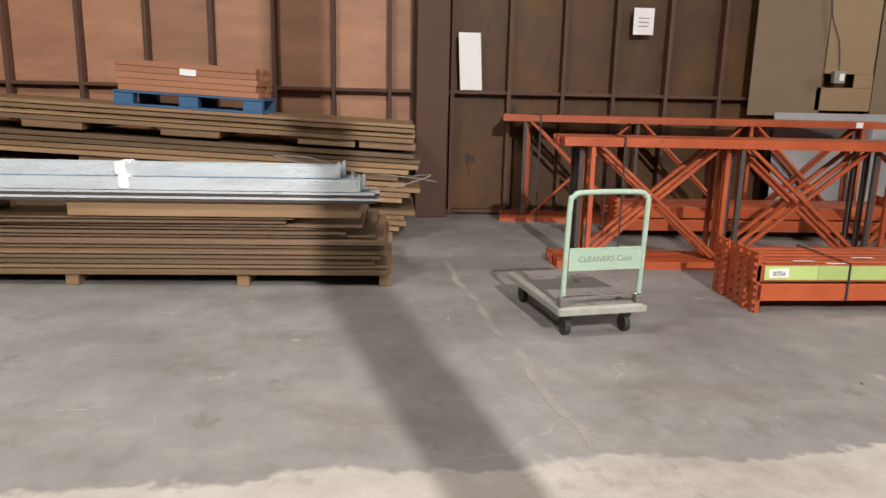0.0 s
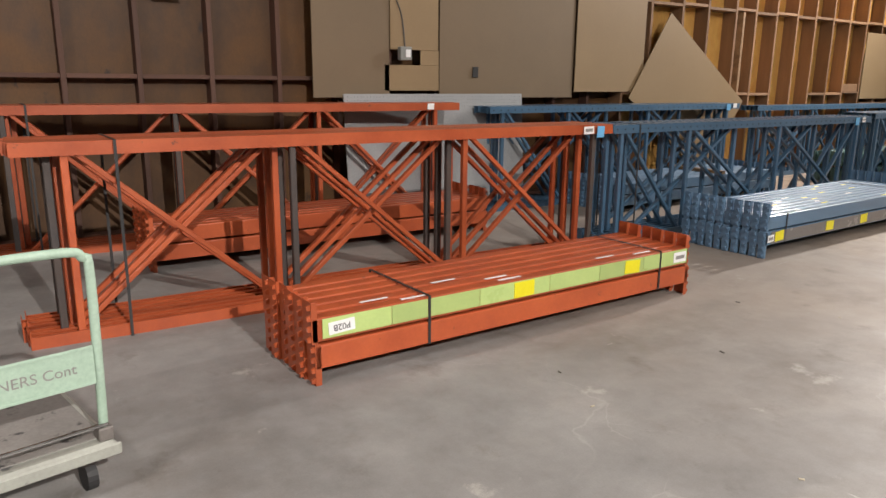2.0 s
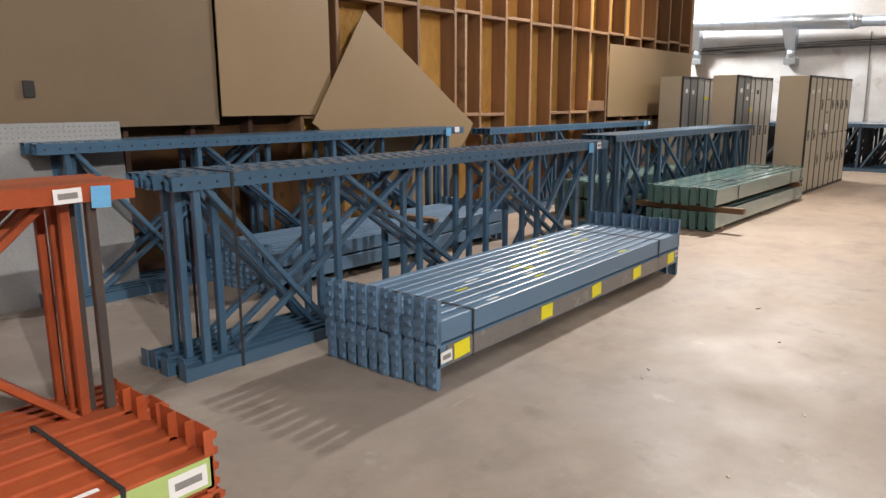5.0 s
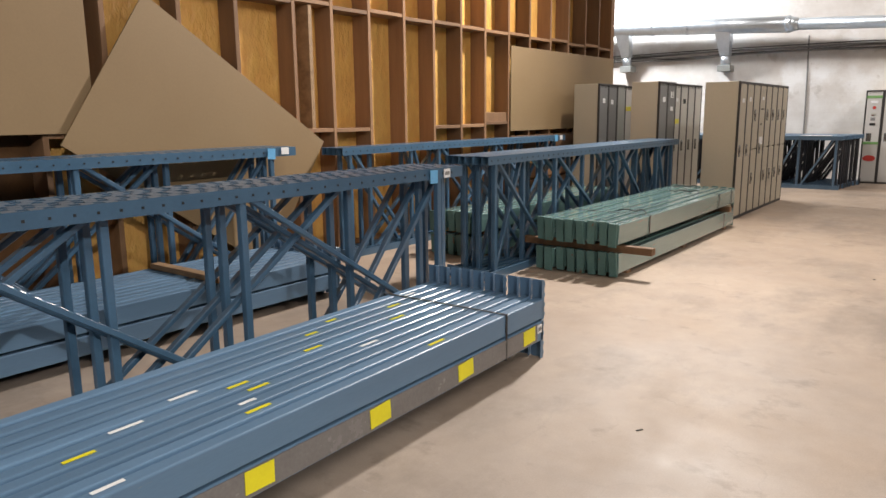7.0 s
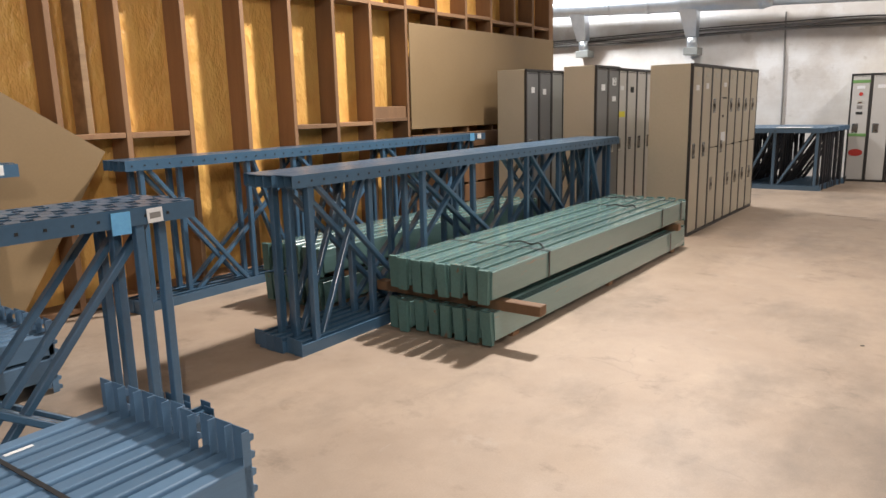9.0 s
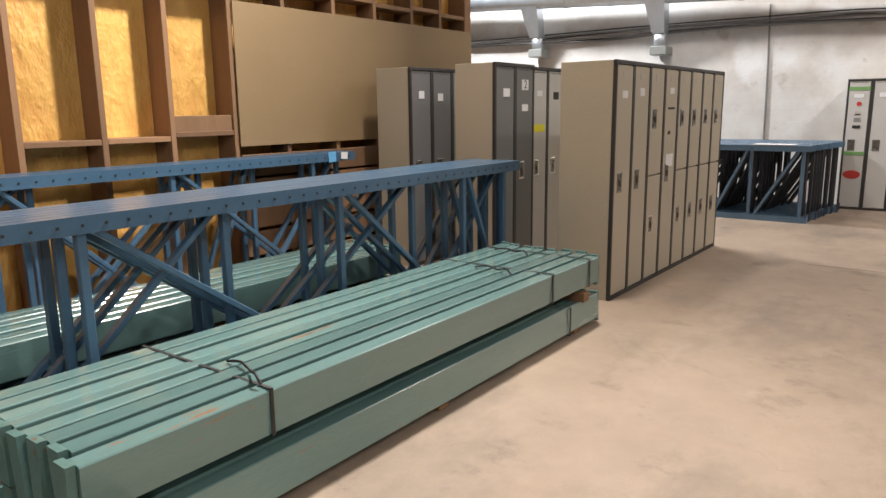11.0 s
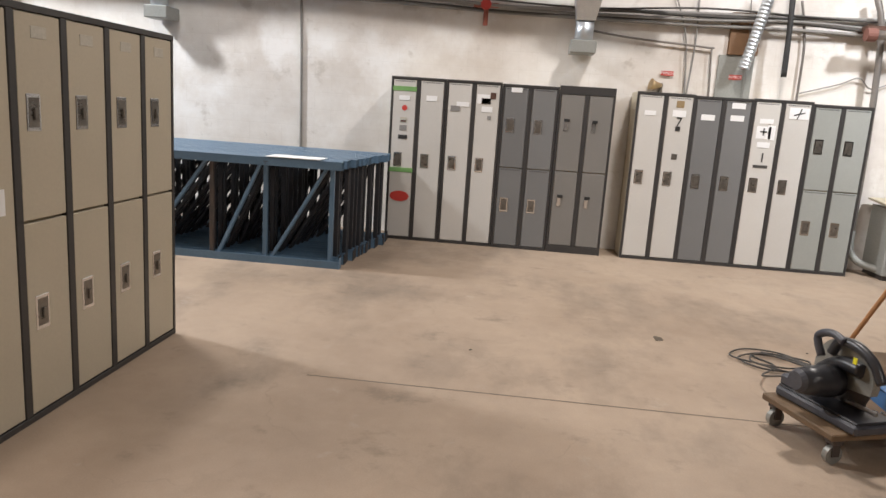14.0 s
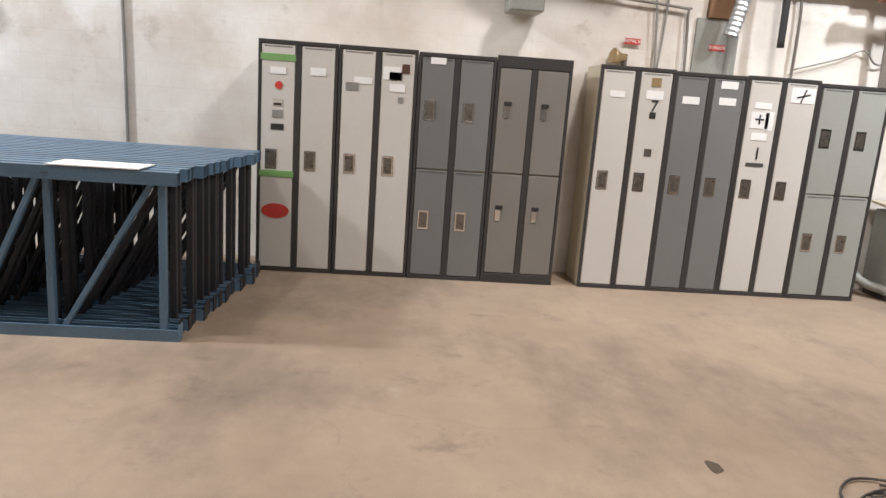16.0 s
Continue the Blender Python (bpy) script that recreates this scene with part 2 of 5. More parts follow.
STUD_DARK = material("dark_stained_stud", (0.105, 0.050, 0.032), 0.7, other=(0.06, 0.028, 0.02), scale=2.0, stretch=(6, 6, 0.7), bump=0.2, tint=0.2)
STUD = material("pine_stud", (0.27, 0.150, 0.075), 0.7, other=(0.15, 0.078, 0.04), scale=2.0, stretch=(6, 6, 0.6), bump=0.2, tint=0.28)
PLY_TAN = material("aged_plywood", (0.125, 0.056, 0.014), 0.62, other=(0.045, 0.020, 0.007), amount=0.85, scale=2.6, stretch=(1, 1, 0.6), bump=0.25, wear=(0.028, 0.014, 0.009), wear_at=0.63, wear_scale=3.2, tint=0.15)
PLY_PINK = material("pinkish_plywood", (0.43, 0.225, 0.135), 0.6, other=(0.26, 0.125, 0.073), amount=0.8, scale=1.8, stretch=(0.5, 1, 2.4), bump=0.2, wear=(0.09, 0.04, 0.025), wear_at=0.67, wear_scale=4.0, tint=0.14)
PLY_GOLD = material("golden_plywood", (0.76, 0.44, 0.125), 0.42, other=(0.55, 0.29, 0.07), scale=2.2, stretch=(1.3, 1, 0.7), bump=0.8, fine=7, depth=0.045, wear=(0.24, 0.10, 0.03), wear_at=0.70, wear_scale=4.0, tint=0.14, grit=0.3)
HARDBOARD = material("brown_hardboard", (0.185, 0.130, 0.076), 0.6, other=(0.14, 0.098, 0.057), scale=1.2, bump=0.04, tint=0.14, grit=0.07)
HARDBOARD_PALE = material("pale_hardboard", (0.27, 0.185, 0.095), 0.6, other=(0.22, 0.145, 0.072), scale=1.5, bump=0.04, grit=0.07)
PEG = material("white_pegboard", (0.32, 0.33, 0.335), 0.5, other=(0.25, 0.26, 0.265), scale=2, bump=0.03)
PINE = material("pale_pine", (0.35, 0.225, 0.12), 0.65, other=(0.15, 0.088, 0.045), amount=0.85, scale=1.2, stretch=(0.5, 5, 8), bump=0.2, tint=0.28)
PLYEDGE = material("plywood_sheet", (0.215, 0.138, 0.074), 0.65, other=(0.08, 0.046, 0.024), amount=0.85, scale=1.0, stretch=(0.6, 2, 14), bump=0.2, tint=0.4)
DARKPLY = material("brown_plywood_sheet", (0.19, 0.125, 0.075), 0.7, other=(0.10, 0.062, 0.036), scale=1.0, stretch=(0.6, 2, 14), bump=0.15, tint=0.3)
REDWOOD = material("reddish_boards", (0.34, 0.155, 0.085), 0.65, other=(0.24, 0.10, 0.05), scale=1.5, stretch=(0.6, 5, 8), bump=0.1, tint=0.15)
PALLET_BLUE = material("blue_pallet_paint", (0.035, 0.115, 0.24), 0.6, other=(0.02, 0.07, 0.15), bump=0.2)
ALU = material("galvanised_steel", (0.72, 0.80, 0.86), 0.28, 0.4, other=(0.46, 0.51, 0.55), scale=3, stretch=(0.5, 3, 3), bump=0.05, tint=0.14)
ZINC = material("spiral_duct_zinc", (0.62, 0.66, 0.70), 0.38, 0.8, other=(0.45, 0.49, 0.53), scale=7, bump=0.05)
WHITE_WALL = painted_blocks()
PLAIN_WALL = material("plain_plaster", (0.24, 0.23, 0.22), 0.8, scale=1.0, bump=0.15)
BEIGE = material("beige_locker_paint", (0.48, 0.425, 0.325), 0.40, other=(0.42, 0.37, 0.28), scale=1.5, bump=0.03, wear=(0.30, 0.25, 0.18), wear_at=0.74, wear_scale=5, grit=0.07)
TRIM = material("dark_grey_trim", (0.032, 0.030, 0.030), 0.45, other=(0.05, 0.046, 0.043), bump=0.05, grit=0.07)
LOCK_WHITE = material("white_locker_door", (0.58, 0.56, 0.53), 0.4, other=(0.51, 0.49, 0.46), scale=1.5, bump=0.03, tint=0.05, wear=(0.38, 0.36, 0.33), wear_at=0.74, wear_scale=8, grit=0.07)
LOCK_GREY = material("grey_locker_door", (0.175, 0.175, 0.175), 0.42, other=(0.15, 0.15, 0.15), scale=1.5, bump=0.03, tint=0.06, grit=0.07)
LOCK_PALE = material("pale_grey_locker_door", (0.315, 0.325, 0.305), 0.42, other=(0.27, 0.28, 0.26), scale=1.5, bump=0.03, tint=0.05, grit=0.07)
LOCK_TAUPE = material("taupe_locker_door", (0.20, 0.19, 0.178), 0.42, other=(0.17, 0.162, 0.15), scale=1.5, bump=0.03, grit=0.07)
LATCH = material("latch_plate", (0.22, 0.20, 0.175), 0.3, 0.7, other=(0.12, 0.11, 0.10), scale=20, bump=0.05)
CHROME = material("chrome", (0.75, 0.75, 0.75), 0.16, 1.0, bump=0.0)
PAPER = material("white_paper", (0.80, 0.80, 0.80), 0.7, other=(0.74, 0.74, 0.74), bump=0.03)
INK = material("black_ink", (0.02, 0.02, 0.02), 0.6, bump=0)
PLATE = material("faded_name_plate", (0.52, 0.49, 0.42), 0.6, bump=0.03)
RED = material("red_sticker", (0.55, 0.05, 0.04), 0.45, bump=0)
LIME = material("lime_label_strip", (0.44, 0.56, 0.20), 0.3, other=(0.34, 0.46, 0.17), scale=5, bump=0.03, tint=0.12, grit=0.08)
YELLOW = material("yellow_sticker", (0.85, 0.76, 0.02), 0.4, bump=0)
CYAN = material("light_blue_tag", (0.16, 0.46, 0.78), 0.5, bump=0)
GREEN_STICKER = material("green_sticker", (0.19, 0.38, 0.13), 0.45, bump=0)
BLACK = material("black_plastic", (0.022, 0.022, 0.026), 0.34, other=(0.04, 0.04, 0.045), scale=8, bump=0.06)
CHARCOAL = material("charcoal_casting", (0.05, 0.052, 0.065), 0.42, other=(0.08, 0.08, 0.09), scale=8, bump=0.1)
GUARD = material("grey_guard", (0.30, 0.295, 0.27), 0.35, 0.3, bump=0.05)
BOX_GREY = material("grey_enclosure_paint", (0.27, 0.275, 0.26), 0.42, other=(0.23, 0.235, 0.22), bump=0.04)
TAN_TOP = material("tan_board_top", (0.52, 0.46, 0.34), 0.6, bump=0.1)
CABLE = material("dark_cable", (0.07, 0.065, 0.06), 0.6, bump=0)
CABLE_GREY = material("grey_cable", (0.26, 0.25, 0.24), 0.6, bump=0)
CONDUIT = material("grey_conduit", (0.22, 0.20, 0.185), 0.45, 0.4, bump=0.05)
BROOM = material("wood_handle", (0.48, 0.245, 0.11), 0.45, stretch=(4, 4, 0.5), bump=0.05)
BRASS = material("brass_horn", (0.46, 0.34, 0.19), 0.4, 0.6, bump=0.05)
FILM = material("grey_wrapped_beam", (0.20, 0.19, 0.185), 0.25, other=(0.13, 0.125, 0.12), scale=6, bump=0.1)
BLUE_STEEL = material("bright_blue_paint", (0.05, 0.16, 0.36), 0.4, bump=0.05)


# ---- building helpers ----
class Geo:
    def __init__(self):
        self.v, self.f = [], []

    def add(self, verts, faces):
        n = len(self.v)
        self.v += [tuple(p) for p in verts]
        self.f += [tuple(i + n for i in f) for f in faces]
        return self

    def box(self, x0, x1, y0, y1, z0, z1, bevel=0.0, m=None):
        lo, hi = (x0, y0, z0), (x1, y1, z1)
        bevel = min(bevel, *[(b - a) * 0.45 for a, b in zip(lo, hi)])
        if bevel <= 0:
            verts = [(x, y, z) for x in (x0, x1) for y in (y0, y1) for z in (z0, z1)]
            faces = [(0, 1, 3, 2), (4, 6, 7, 5), (0, 4, 5, 1), (2, 3, 7, 6), (0, 2, 6, 4), (1, 5, 7, 3)]
        else:
            verts, where = [], {}
            for c in range(8):
                side = [(c >> k) & 1 for k in range(3)]
                for axis in range(3):
                    p = [(hi[k] if side[k] else lo[k]) if k == axis else (hi[k] - bevel if side[k] else lo[k] + bevel) for k in range(3)]
                    where[(tuple(side), axis)] = len(verts)
                    verts.append(tuple(p))
            faces = []
            for axis in range(3):
                a, b = (axis + 1) % 3, (axis + 2) % 3
                for s in (0, 1):
                    loop = []
                    for u, w in ((0, 0), (1, 0), (1, 1), (0, 1)):
                        side = [0, 0, 0]
                        side[axis], side[a], side[b] = s, u, w
                        loop.append(where[(tuple(side), axis)])
                    faces.append(tuple(loop if s else loop[::-1]))
                for u in (0, 1):
                    for w in (0, 1):
                        s0, s1 = [0, 0, 0], [0, 0, 0]
                        s0[axis], s1[axis] = 0, 1
                        s0[a] = s1[a] = u
                        s0[b] = s1[b] = w
                        quad = (where[(tuple(s0), a)], where[(tuple(s1), a)], where[(tuple(s1), b)], where[(tuple(s0), b)])
                        faces.append(quad if u == w else quad[::-1])
            for c in range(8):
                side = tuple((c >> k) & 1 for k in range(3))
                tri = tuple(where[(side, k)] for k in range(3))
                faces.append(tri if sum(side) % 2 else tri[::-1])
        if m is not None:
            verts = [tuple(m @ Vector(p)) for p in verts]
        return self.add(verts, faces)

    def bar(self, p, q, w, h, up=(0, 0, 1), bevel=0.0):
        p, q = Vector(p), Vector(q)
        d = (q - p)
        length = d.length
        d.normalize()
        side = d.cross(Vector(up)).normalized()
        top = side.cross(d)
        m = Matrix((d, side, top)).transposed().to_4x4()
        m.translation = p
        return self.box(0, length, -w / 2, w / 2, -h / 2, h / 2, bevel, m)

    def tube(self, points, r, n=8, closed=True):
        pts = [Vector(p) for p in points]
        rings = []
        ref = Vector((0.13, 0.29, 1)).normalized()
        for i, p in enumerate(pts):
            d = (pts[min(i + 1, len(pts) - 1)] - pts[max(i - 1, 0)]).normalized()
            a = d.cross(ref)
            if a.length < 1e-3:
                a = d.cross(Vector((1, 0, 0)))
            a.normalize()
            b = a.cross(d)
            rad = r[i] if isinstance(r, (list, tuple)) else r
            rings.append([p + (a * math.cos(k * math.tau / n) + b * math.sin(k * math.tau / n)) * rad for k in range(n)])
        verts = [v for ring in rings for v in ring]
        faces = [(i * n + k, i * n + (k + 1) % n, (i + 1) * n + (k + 1) % n, (i + 1) * n + k) for i in range(len(pts) - 1) for k in range(n)]
        if closed:
            faces += [tuple(range(n))[::-1], tuple(range((len(pts) - 1) * n, len(pts) * n))]
        return self.add(verts, faces)

    def prism(self, outline, axis, a, b):
        """A flat outline drawn out along an axis from a to b."""
        def at(p, t):
            return {"x": (t, p[0], p[1]), "y": (p[0], t, p[1]), "z": (p[0], p[1], t)}[axis]
        n = len(outline)
        verts = [at(p, a) for p in outline] + [at(p, b) for p in outline]
        faces = [tuple(range(n))[::-1], tuple(range(n, 2 * n))] + [(i, (i + 1) % n, (i + 1) % n + n, i + n) for i in range(n)]
        return self.add(verts, faces)

    def mesh(self, name, mat, smooth=False, weld=False):
        me = bpy.data.meshes.new(name)
        me.from_pydata(self.v, [], self.f)
        bm = bmesh.new()
        bm.from_mesh(me)
        if weld:
            bmesh.ops.remove_doubles(bm, verts=bm.verts, dist=0.0002)
        bmesh.ops.recalc_face_normals(bm, faces=bm.faces)
        bm.to_mesh(me)
        bm.free()
        me.materials.append(mat)
        if smooth:
            me.polygons.foreach_set("use_smooth", [len(p.vertices) == 4 for p in me.polygons])
        return me


def curve_points(points, steps=6):
    """A smooth run through points."""
    pts = [Vector(p) for p in points]
    out = []
    for i in range(len(pts) - 1):
        p0, p1, p2, p3 = pts[max(i - 1, 0)], pts[i], pts[i + 1], pts[min(i + 2, len(pts) - 1)]
        for k in range(steps):
            t = k / steps
            out.append(0.5 * ((2 * p1) + (p2 - p0) * t + (2 * p0 - 5 * p1 + 4 * p2 - p3) * t * t + (3 * p1 - p0 - 3 * p2 + p3) * t ** 3))
    return out + [pts[-1]]


def part(name, geo, mat, parent, label="", smooth=False):
    ob = new(name, geo.mesh(name, mat, smooth) if isinstance(geo, Geo) else geo)
    ob.parent = parent
    return tagged(ob, label)


def thing(name, m, label, category, group="", kind=""):
    ob = new(name)
    ob.empty_display_size = 0.1
    ob.matrix_world = m
    return tagged(ob, label, category, group, kind)


def solid(name, geo, mat, label, category, group="", kind="", m=None, smooth=False):
    ob = new(name, geo.mesh(name, mat, smooth))
    if m is not None:
        ob.matrix_world = m
    return tagged(ob, label, category, group, kind)


def letters(text, size, m, parent, mat=INK):
    data = bpy.data.curves.new("lettering", "FONT")
    data.body, data.size, data.align_x, data.align_y, data.extrude = text, size, "CENTER", "CENTER", 0.0006
    data.materials.append(mat)
    ob = new("lettering", data)
    ob.parent = parent
    ob.matrix_local = m
    return ob


rng = random.Random(7)

# ---- structure ----
solid("floor", Geo().box(-14, 30, -14, 22, -0.3, 0), CONCRETE, "worn grey to dusty beige concrete slab floor", "floor", kind="structure")
solid("ceiling", Geo().box(-14, 30, -14, 22, 6.4, 6.6), PLAIN_WALL, "plain pale warehouse ceiling", "ceiling", kind="structure")
solid("wall_east", Geo().box(23.95, 24.2, -14, 22, 0, 6.4), WHITE_WALL, "white painted, stained and patched block wall", "wall", kind="structure")
solid("wall_south", Geo().box(-14, 23.95, -14, -13.8, 0, 6.4), PLAIN_WALL, "plain pale wall", "wall", kind="structure")
solid("wall_west", Geo().box(-14.2, -14, -14, 22, 0, 6.4), PLAIN_WALL, "plain pale wall", "wall", kind="structure")
solid("wall_far_north", Geo().box(-14, 23.95, 21.8, 22, 0, 6.4), PLAIN_WALL, "plain pale wall", "wall", kind="structure")
solid("column", Geo().box(1.705, 1.905, -1.005, -0.805, 0, 6.4, 0.01), PLAIN_WALL, "square painted column", "column", kind="structure")

# the stud wall: studs, blocking and the sheathing behind them
FRONT, BACK, TOP = 8.34, 8.57, 5.0
wall = thing("wall_north", pose(0, 0, 0), "open stud wall with plywood sheathing between bare studs", "wall", kind="structure")
part("backing", Geo().box(-12, 18.98, BACK + 0.02, BACK + 0.1, 0, TOP), STUD_DARK, wall)
left = [-8.6, -7.9, -7.2, -6.5, -5.8, -5.1, -4.4, -3.68, -2.88, -2.14, -1.42, -0.72, -0.05, 0.6]
mid = [1.33, 2.0, 2.64, 3.25, 3.89, 4.55, 5.2, 5.8, 6.4, 7.0, 7.6, 8.2, 8.8, 9.35]
right = [9.85, 10.5, 11.07, 11.73, 12.23, 12.78, 13.36, 13.9, 14.46, 15.0, 15.58, 16.14, 16.75, 17.32, 17.9, 18.4, 18.93]
studs = left + [0.88] + mid + right
for i, x in enumerate(studs):
    dark = x < 9
    part("stud", Geo().box(x - 0.022, x + 0.022, FRONT + (0.08 if dark else 0.0), BACK, 0, TOP, 0.003), STUD_DARK if dark else STUD, wall)
for a, b in zip(studs[:-1], studs[1:]):
    if b - a < 0.2:
        continue
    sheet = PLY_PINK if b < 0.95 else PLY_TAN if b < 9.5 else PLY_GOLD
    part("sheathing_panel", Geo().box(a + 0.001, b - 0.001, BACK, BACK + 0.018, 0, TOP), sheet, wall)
    dark = a < 9
    for z in ((0.02, 1.43, 2.95, 4.2) if dark else (0.02, 1.28 + 0.02 * math.sin(a * 3), 2.5 + 0.015 * math.sin(a * 5), 3.6, 4.6)):
        if 13.3 < a < 13.4 or (12.7 < a < 12.8 and 1 < z < 2):
            if 1 < z < 2:
                continue
        part("blocking", Geo().box(a + 0.023, b - 0.023, FRONT + (0.09 if dark else 0.004), BACK - 0.002, z, z + 0.04, 0.003), STUD_DARK if dark else STUD, wall)
part("timber_post", Geo().box(0.9, 1.27, FRONT - 0.16, BACK - 0.01, 0, TOP, 0.012), STUD_DARK, wall, "broad dark-stained timber post")
part("short_stud", Geo().box(11.93, 11.98, FRONT + 0.02, BACK - 0.03, 1.3, 2.5, 0.004), PINE, wall)
part("brace_board", Geo().box(15.03, 15.556, FRONT + 0.02, FRONT + 0.06, 1.325, 1.46, 0.004), STUD, wall)
part("end_post", Geo().box(18.86, 18.985, FRONT - 0.004, BACK + 0.11, 0, TOP, 0.004), STUD, wall)
for k, z in enumerate((0.12, 0.36, 0.60, 0.84, 1.02)):
    part("plank", Geo().box(15.6, 18.9, FRONT - 0.03, FRONT - 0.005, z - 0.1, z + 0.11, 0.004), STUD, wall)


def board(name, x0, x1, z0, z1, mat, label, y=FRONT - 0.012):
    return solid(name, Geo().box(x0, x1, y - 0.009, y + 0.003, z0, z1, 0.002), mat, label, "board")


board("hardboard_sheet", 4.86, 5.74, 1.26, 3.7, HARDBOARD, "brown hardboard sheet nailed over the studs")
board("hardboard_sheet", 5.75, 6.36, 1.76, 3.7, HARDBOARD_PALE, "pale hardboard sheet nailed over the studs")
board("hardboard_sheet", 5.68, 6.37, 1.33, 1.6, HARDBOARD_PALE, "pale hardboard offcut below a dark gap")
board("hardboard_sheet", 6.13, 6.37, 1.602, 1.758, HARDBOARD_PALE, "small pale hardboard offcut beside a dark gap")
board("hardboard_sheet", 6.38, 8.41, 1.25, 3.7, HARDBOARD, "large brown hardboard sheet nailed over the studs")
board("hardboard_sheet", 8.43, 9.7, 1.32, 3.7, HARDBOARD_PALE, "brown hardboard sheet nailed over the studs", FRONT - 0.03)
board("hardboard_sheet", 15.6, 18.97, 1.2, 2.36, HARDBOARD_PALE, "long tan plywood panel on the stud wall", FRONT - 0.012)
solid("leaning_sheet", Geo().prism([(10.16, 2.38), (11.99, 1.18), (11.22, 0.02), (9.42, 1.24)], "y", FRONT - 0.07, FRONT - 0.055), HARDBOARD_PALE, "brown hardboard sheet standing tilted on one corner", "board")
peg = thing("pegboard_panel", pose(0, 0, 0), "white pegboard panel leaning on the stud wall", "board")
part("sheet", Geo().prism([(8.02, 0.0), (8.035, 0.0), (8.145, 1.3), (8.13, 1.3)], "x", 5.1, 7.42), PEG, peg)
holes = Geo()
for i in range(60):
    for z in (1.27, 1.235, 1.2, 1.165):
        holes.box(5.14 + i * 0.038, 5.146 + i * 0.038, 8.02 + z * 0.0846 - 0.0006, 8.02 + z * 0.0846 + 0.004, z - 0.003, z + 0.003)
tagged(part("peg_holes", holes, INK, peg), kind="stuff")
box = thing("outlet_box", pose(5.93, FRONT - 0.02, 1.72), "grey switch box with cable on the board", "outlet")
part("body", Geo().box(-0.09, 0.05, -0.07, 0, -0.07, 0.07, 0.006), BOX_GREY, box)
part("cover", Geo().box(-0.03, 0.03, -0.078, -0.07, -0.04, 0.04, 0.003), PAPER, box)
part("cable", Geo().tube(curve_points([(-0.02, -0.04, 0.07), (-0.06, -0.03, 0.4), (-0.2, -0.02, 0.8), (-0.22, -0.02, 1.6)]), 0.007, 6), CABLE, box)
solid("wall_socket", Geo().box(6.83, 6.91, FRONT - 0.036, FRONT - 0.022, 1.48, 1.6, 0.004), INK, "small dark outlet plate on brown hardboard", "outlet")
solid("paper_sheet", Geo().prism([(1.385, 2.12), (1.64, 2.12), (1.675, 1.475), (1.42, 1.475)], "y", FRONT + 0.06, FRONT + 0.064), PAPER, "blank white sheet hung on the stud wall", "paper")
notice = thing("notice", pose(3.545, FRONT + 0.07, 2.3), "white printed notice pinned to the stud wall", "paper")
part("sheet", Geo().box(-0.12, 0.12, 0, 0.003, -0.15, 0.15), PAPER, notice)
for k in range(3):
    part("text_line", Geo().box(-0.06, 0.06, -0.0015, 0, 0.03 - k * 0.045, 0.042 - k * 0.045), CABLE_GREY, notice)


# ---- rack uprights lying on edge ----
def perforated(geo, x0, x1, y0, y1, z, pitch, along=0.028, across=0.024):
    """A folded channel with a row of open slanting slots in its back."""
    n = int((x1 - x0) / pitch)
    step = (x1 - x0) / n
    cy = (y0 + y1) / 2
    for i in range(n):
        xa = x0 + i * step
        cx = xa + step * 0.4
        outer = [(xa, y0), (xa + step, y0), (xa + step, y1), (xa, y1)]
        inner = [(cx - along, cy - across), (cx + along * 0.7, cy - across), (cx + along, cy + across), (cx - along * 0.7, cy + across)]
        verts = [(*p, z) for p in outer + inner] + [(*p, z - 0.004) for p in inner]
        geo.add(verts, [(0, 1, 5, 4), (1, 2, 6, 5), (2, 3, 7, 6), (3, 0, 4, 7), (4, 5, 9, 8), (5, 6, 10, 9), (6, 7, 11, 10), (7, 4, 8, 11)])
        for y, lip in ((y0, y0 + 0.016), (y1, y1 - 0.016)):
            geo.add([(xa, y, z), (xa + step, y, z), (xa + step, y, z - 0.075), (xa, y, z - 0.075), (xa + step, lip, z - 0.075), (xa, lip, z - 0.075)], [(0, 1, 2, 3), (3, 2, 4, 5)])
    return geo


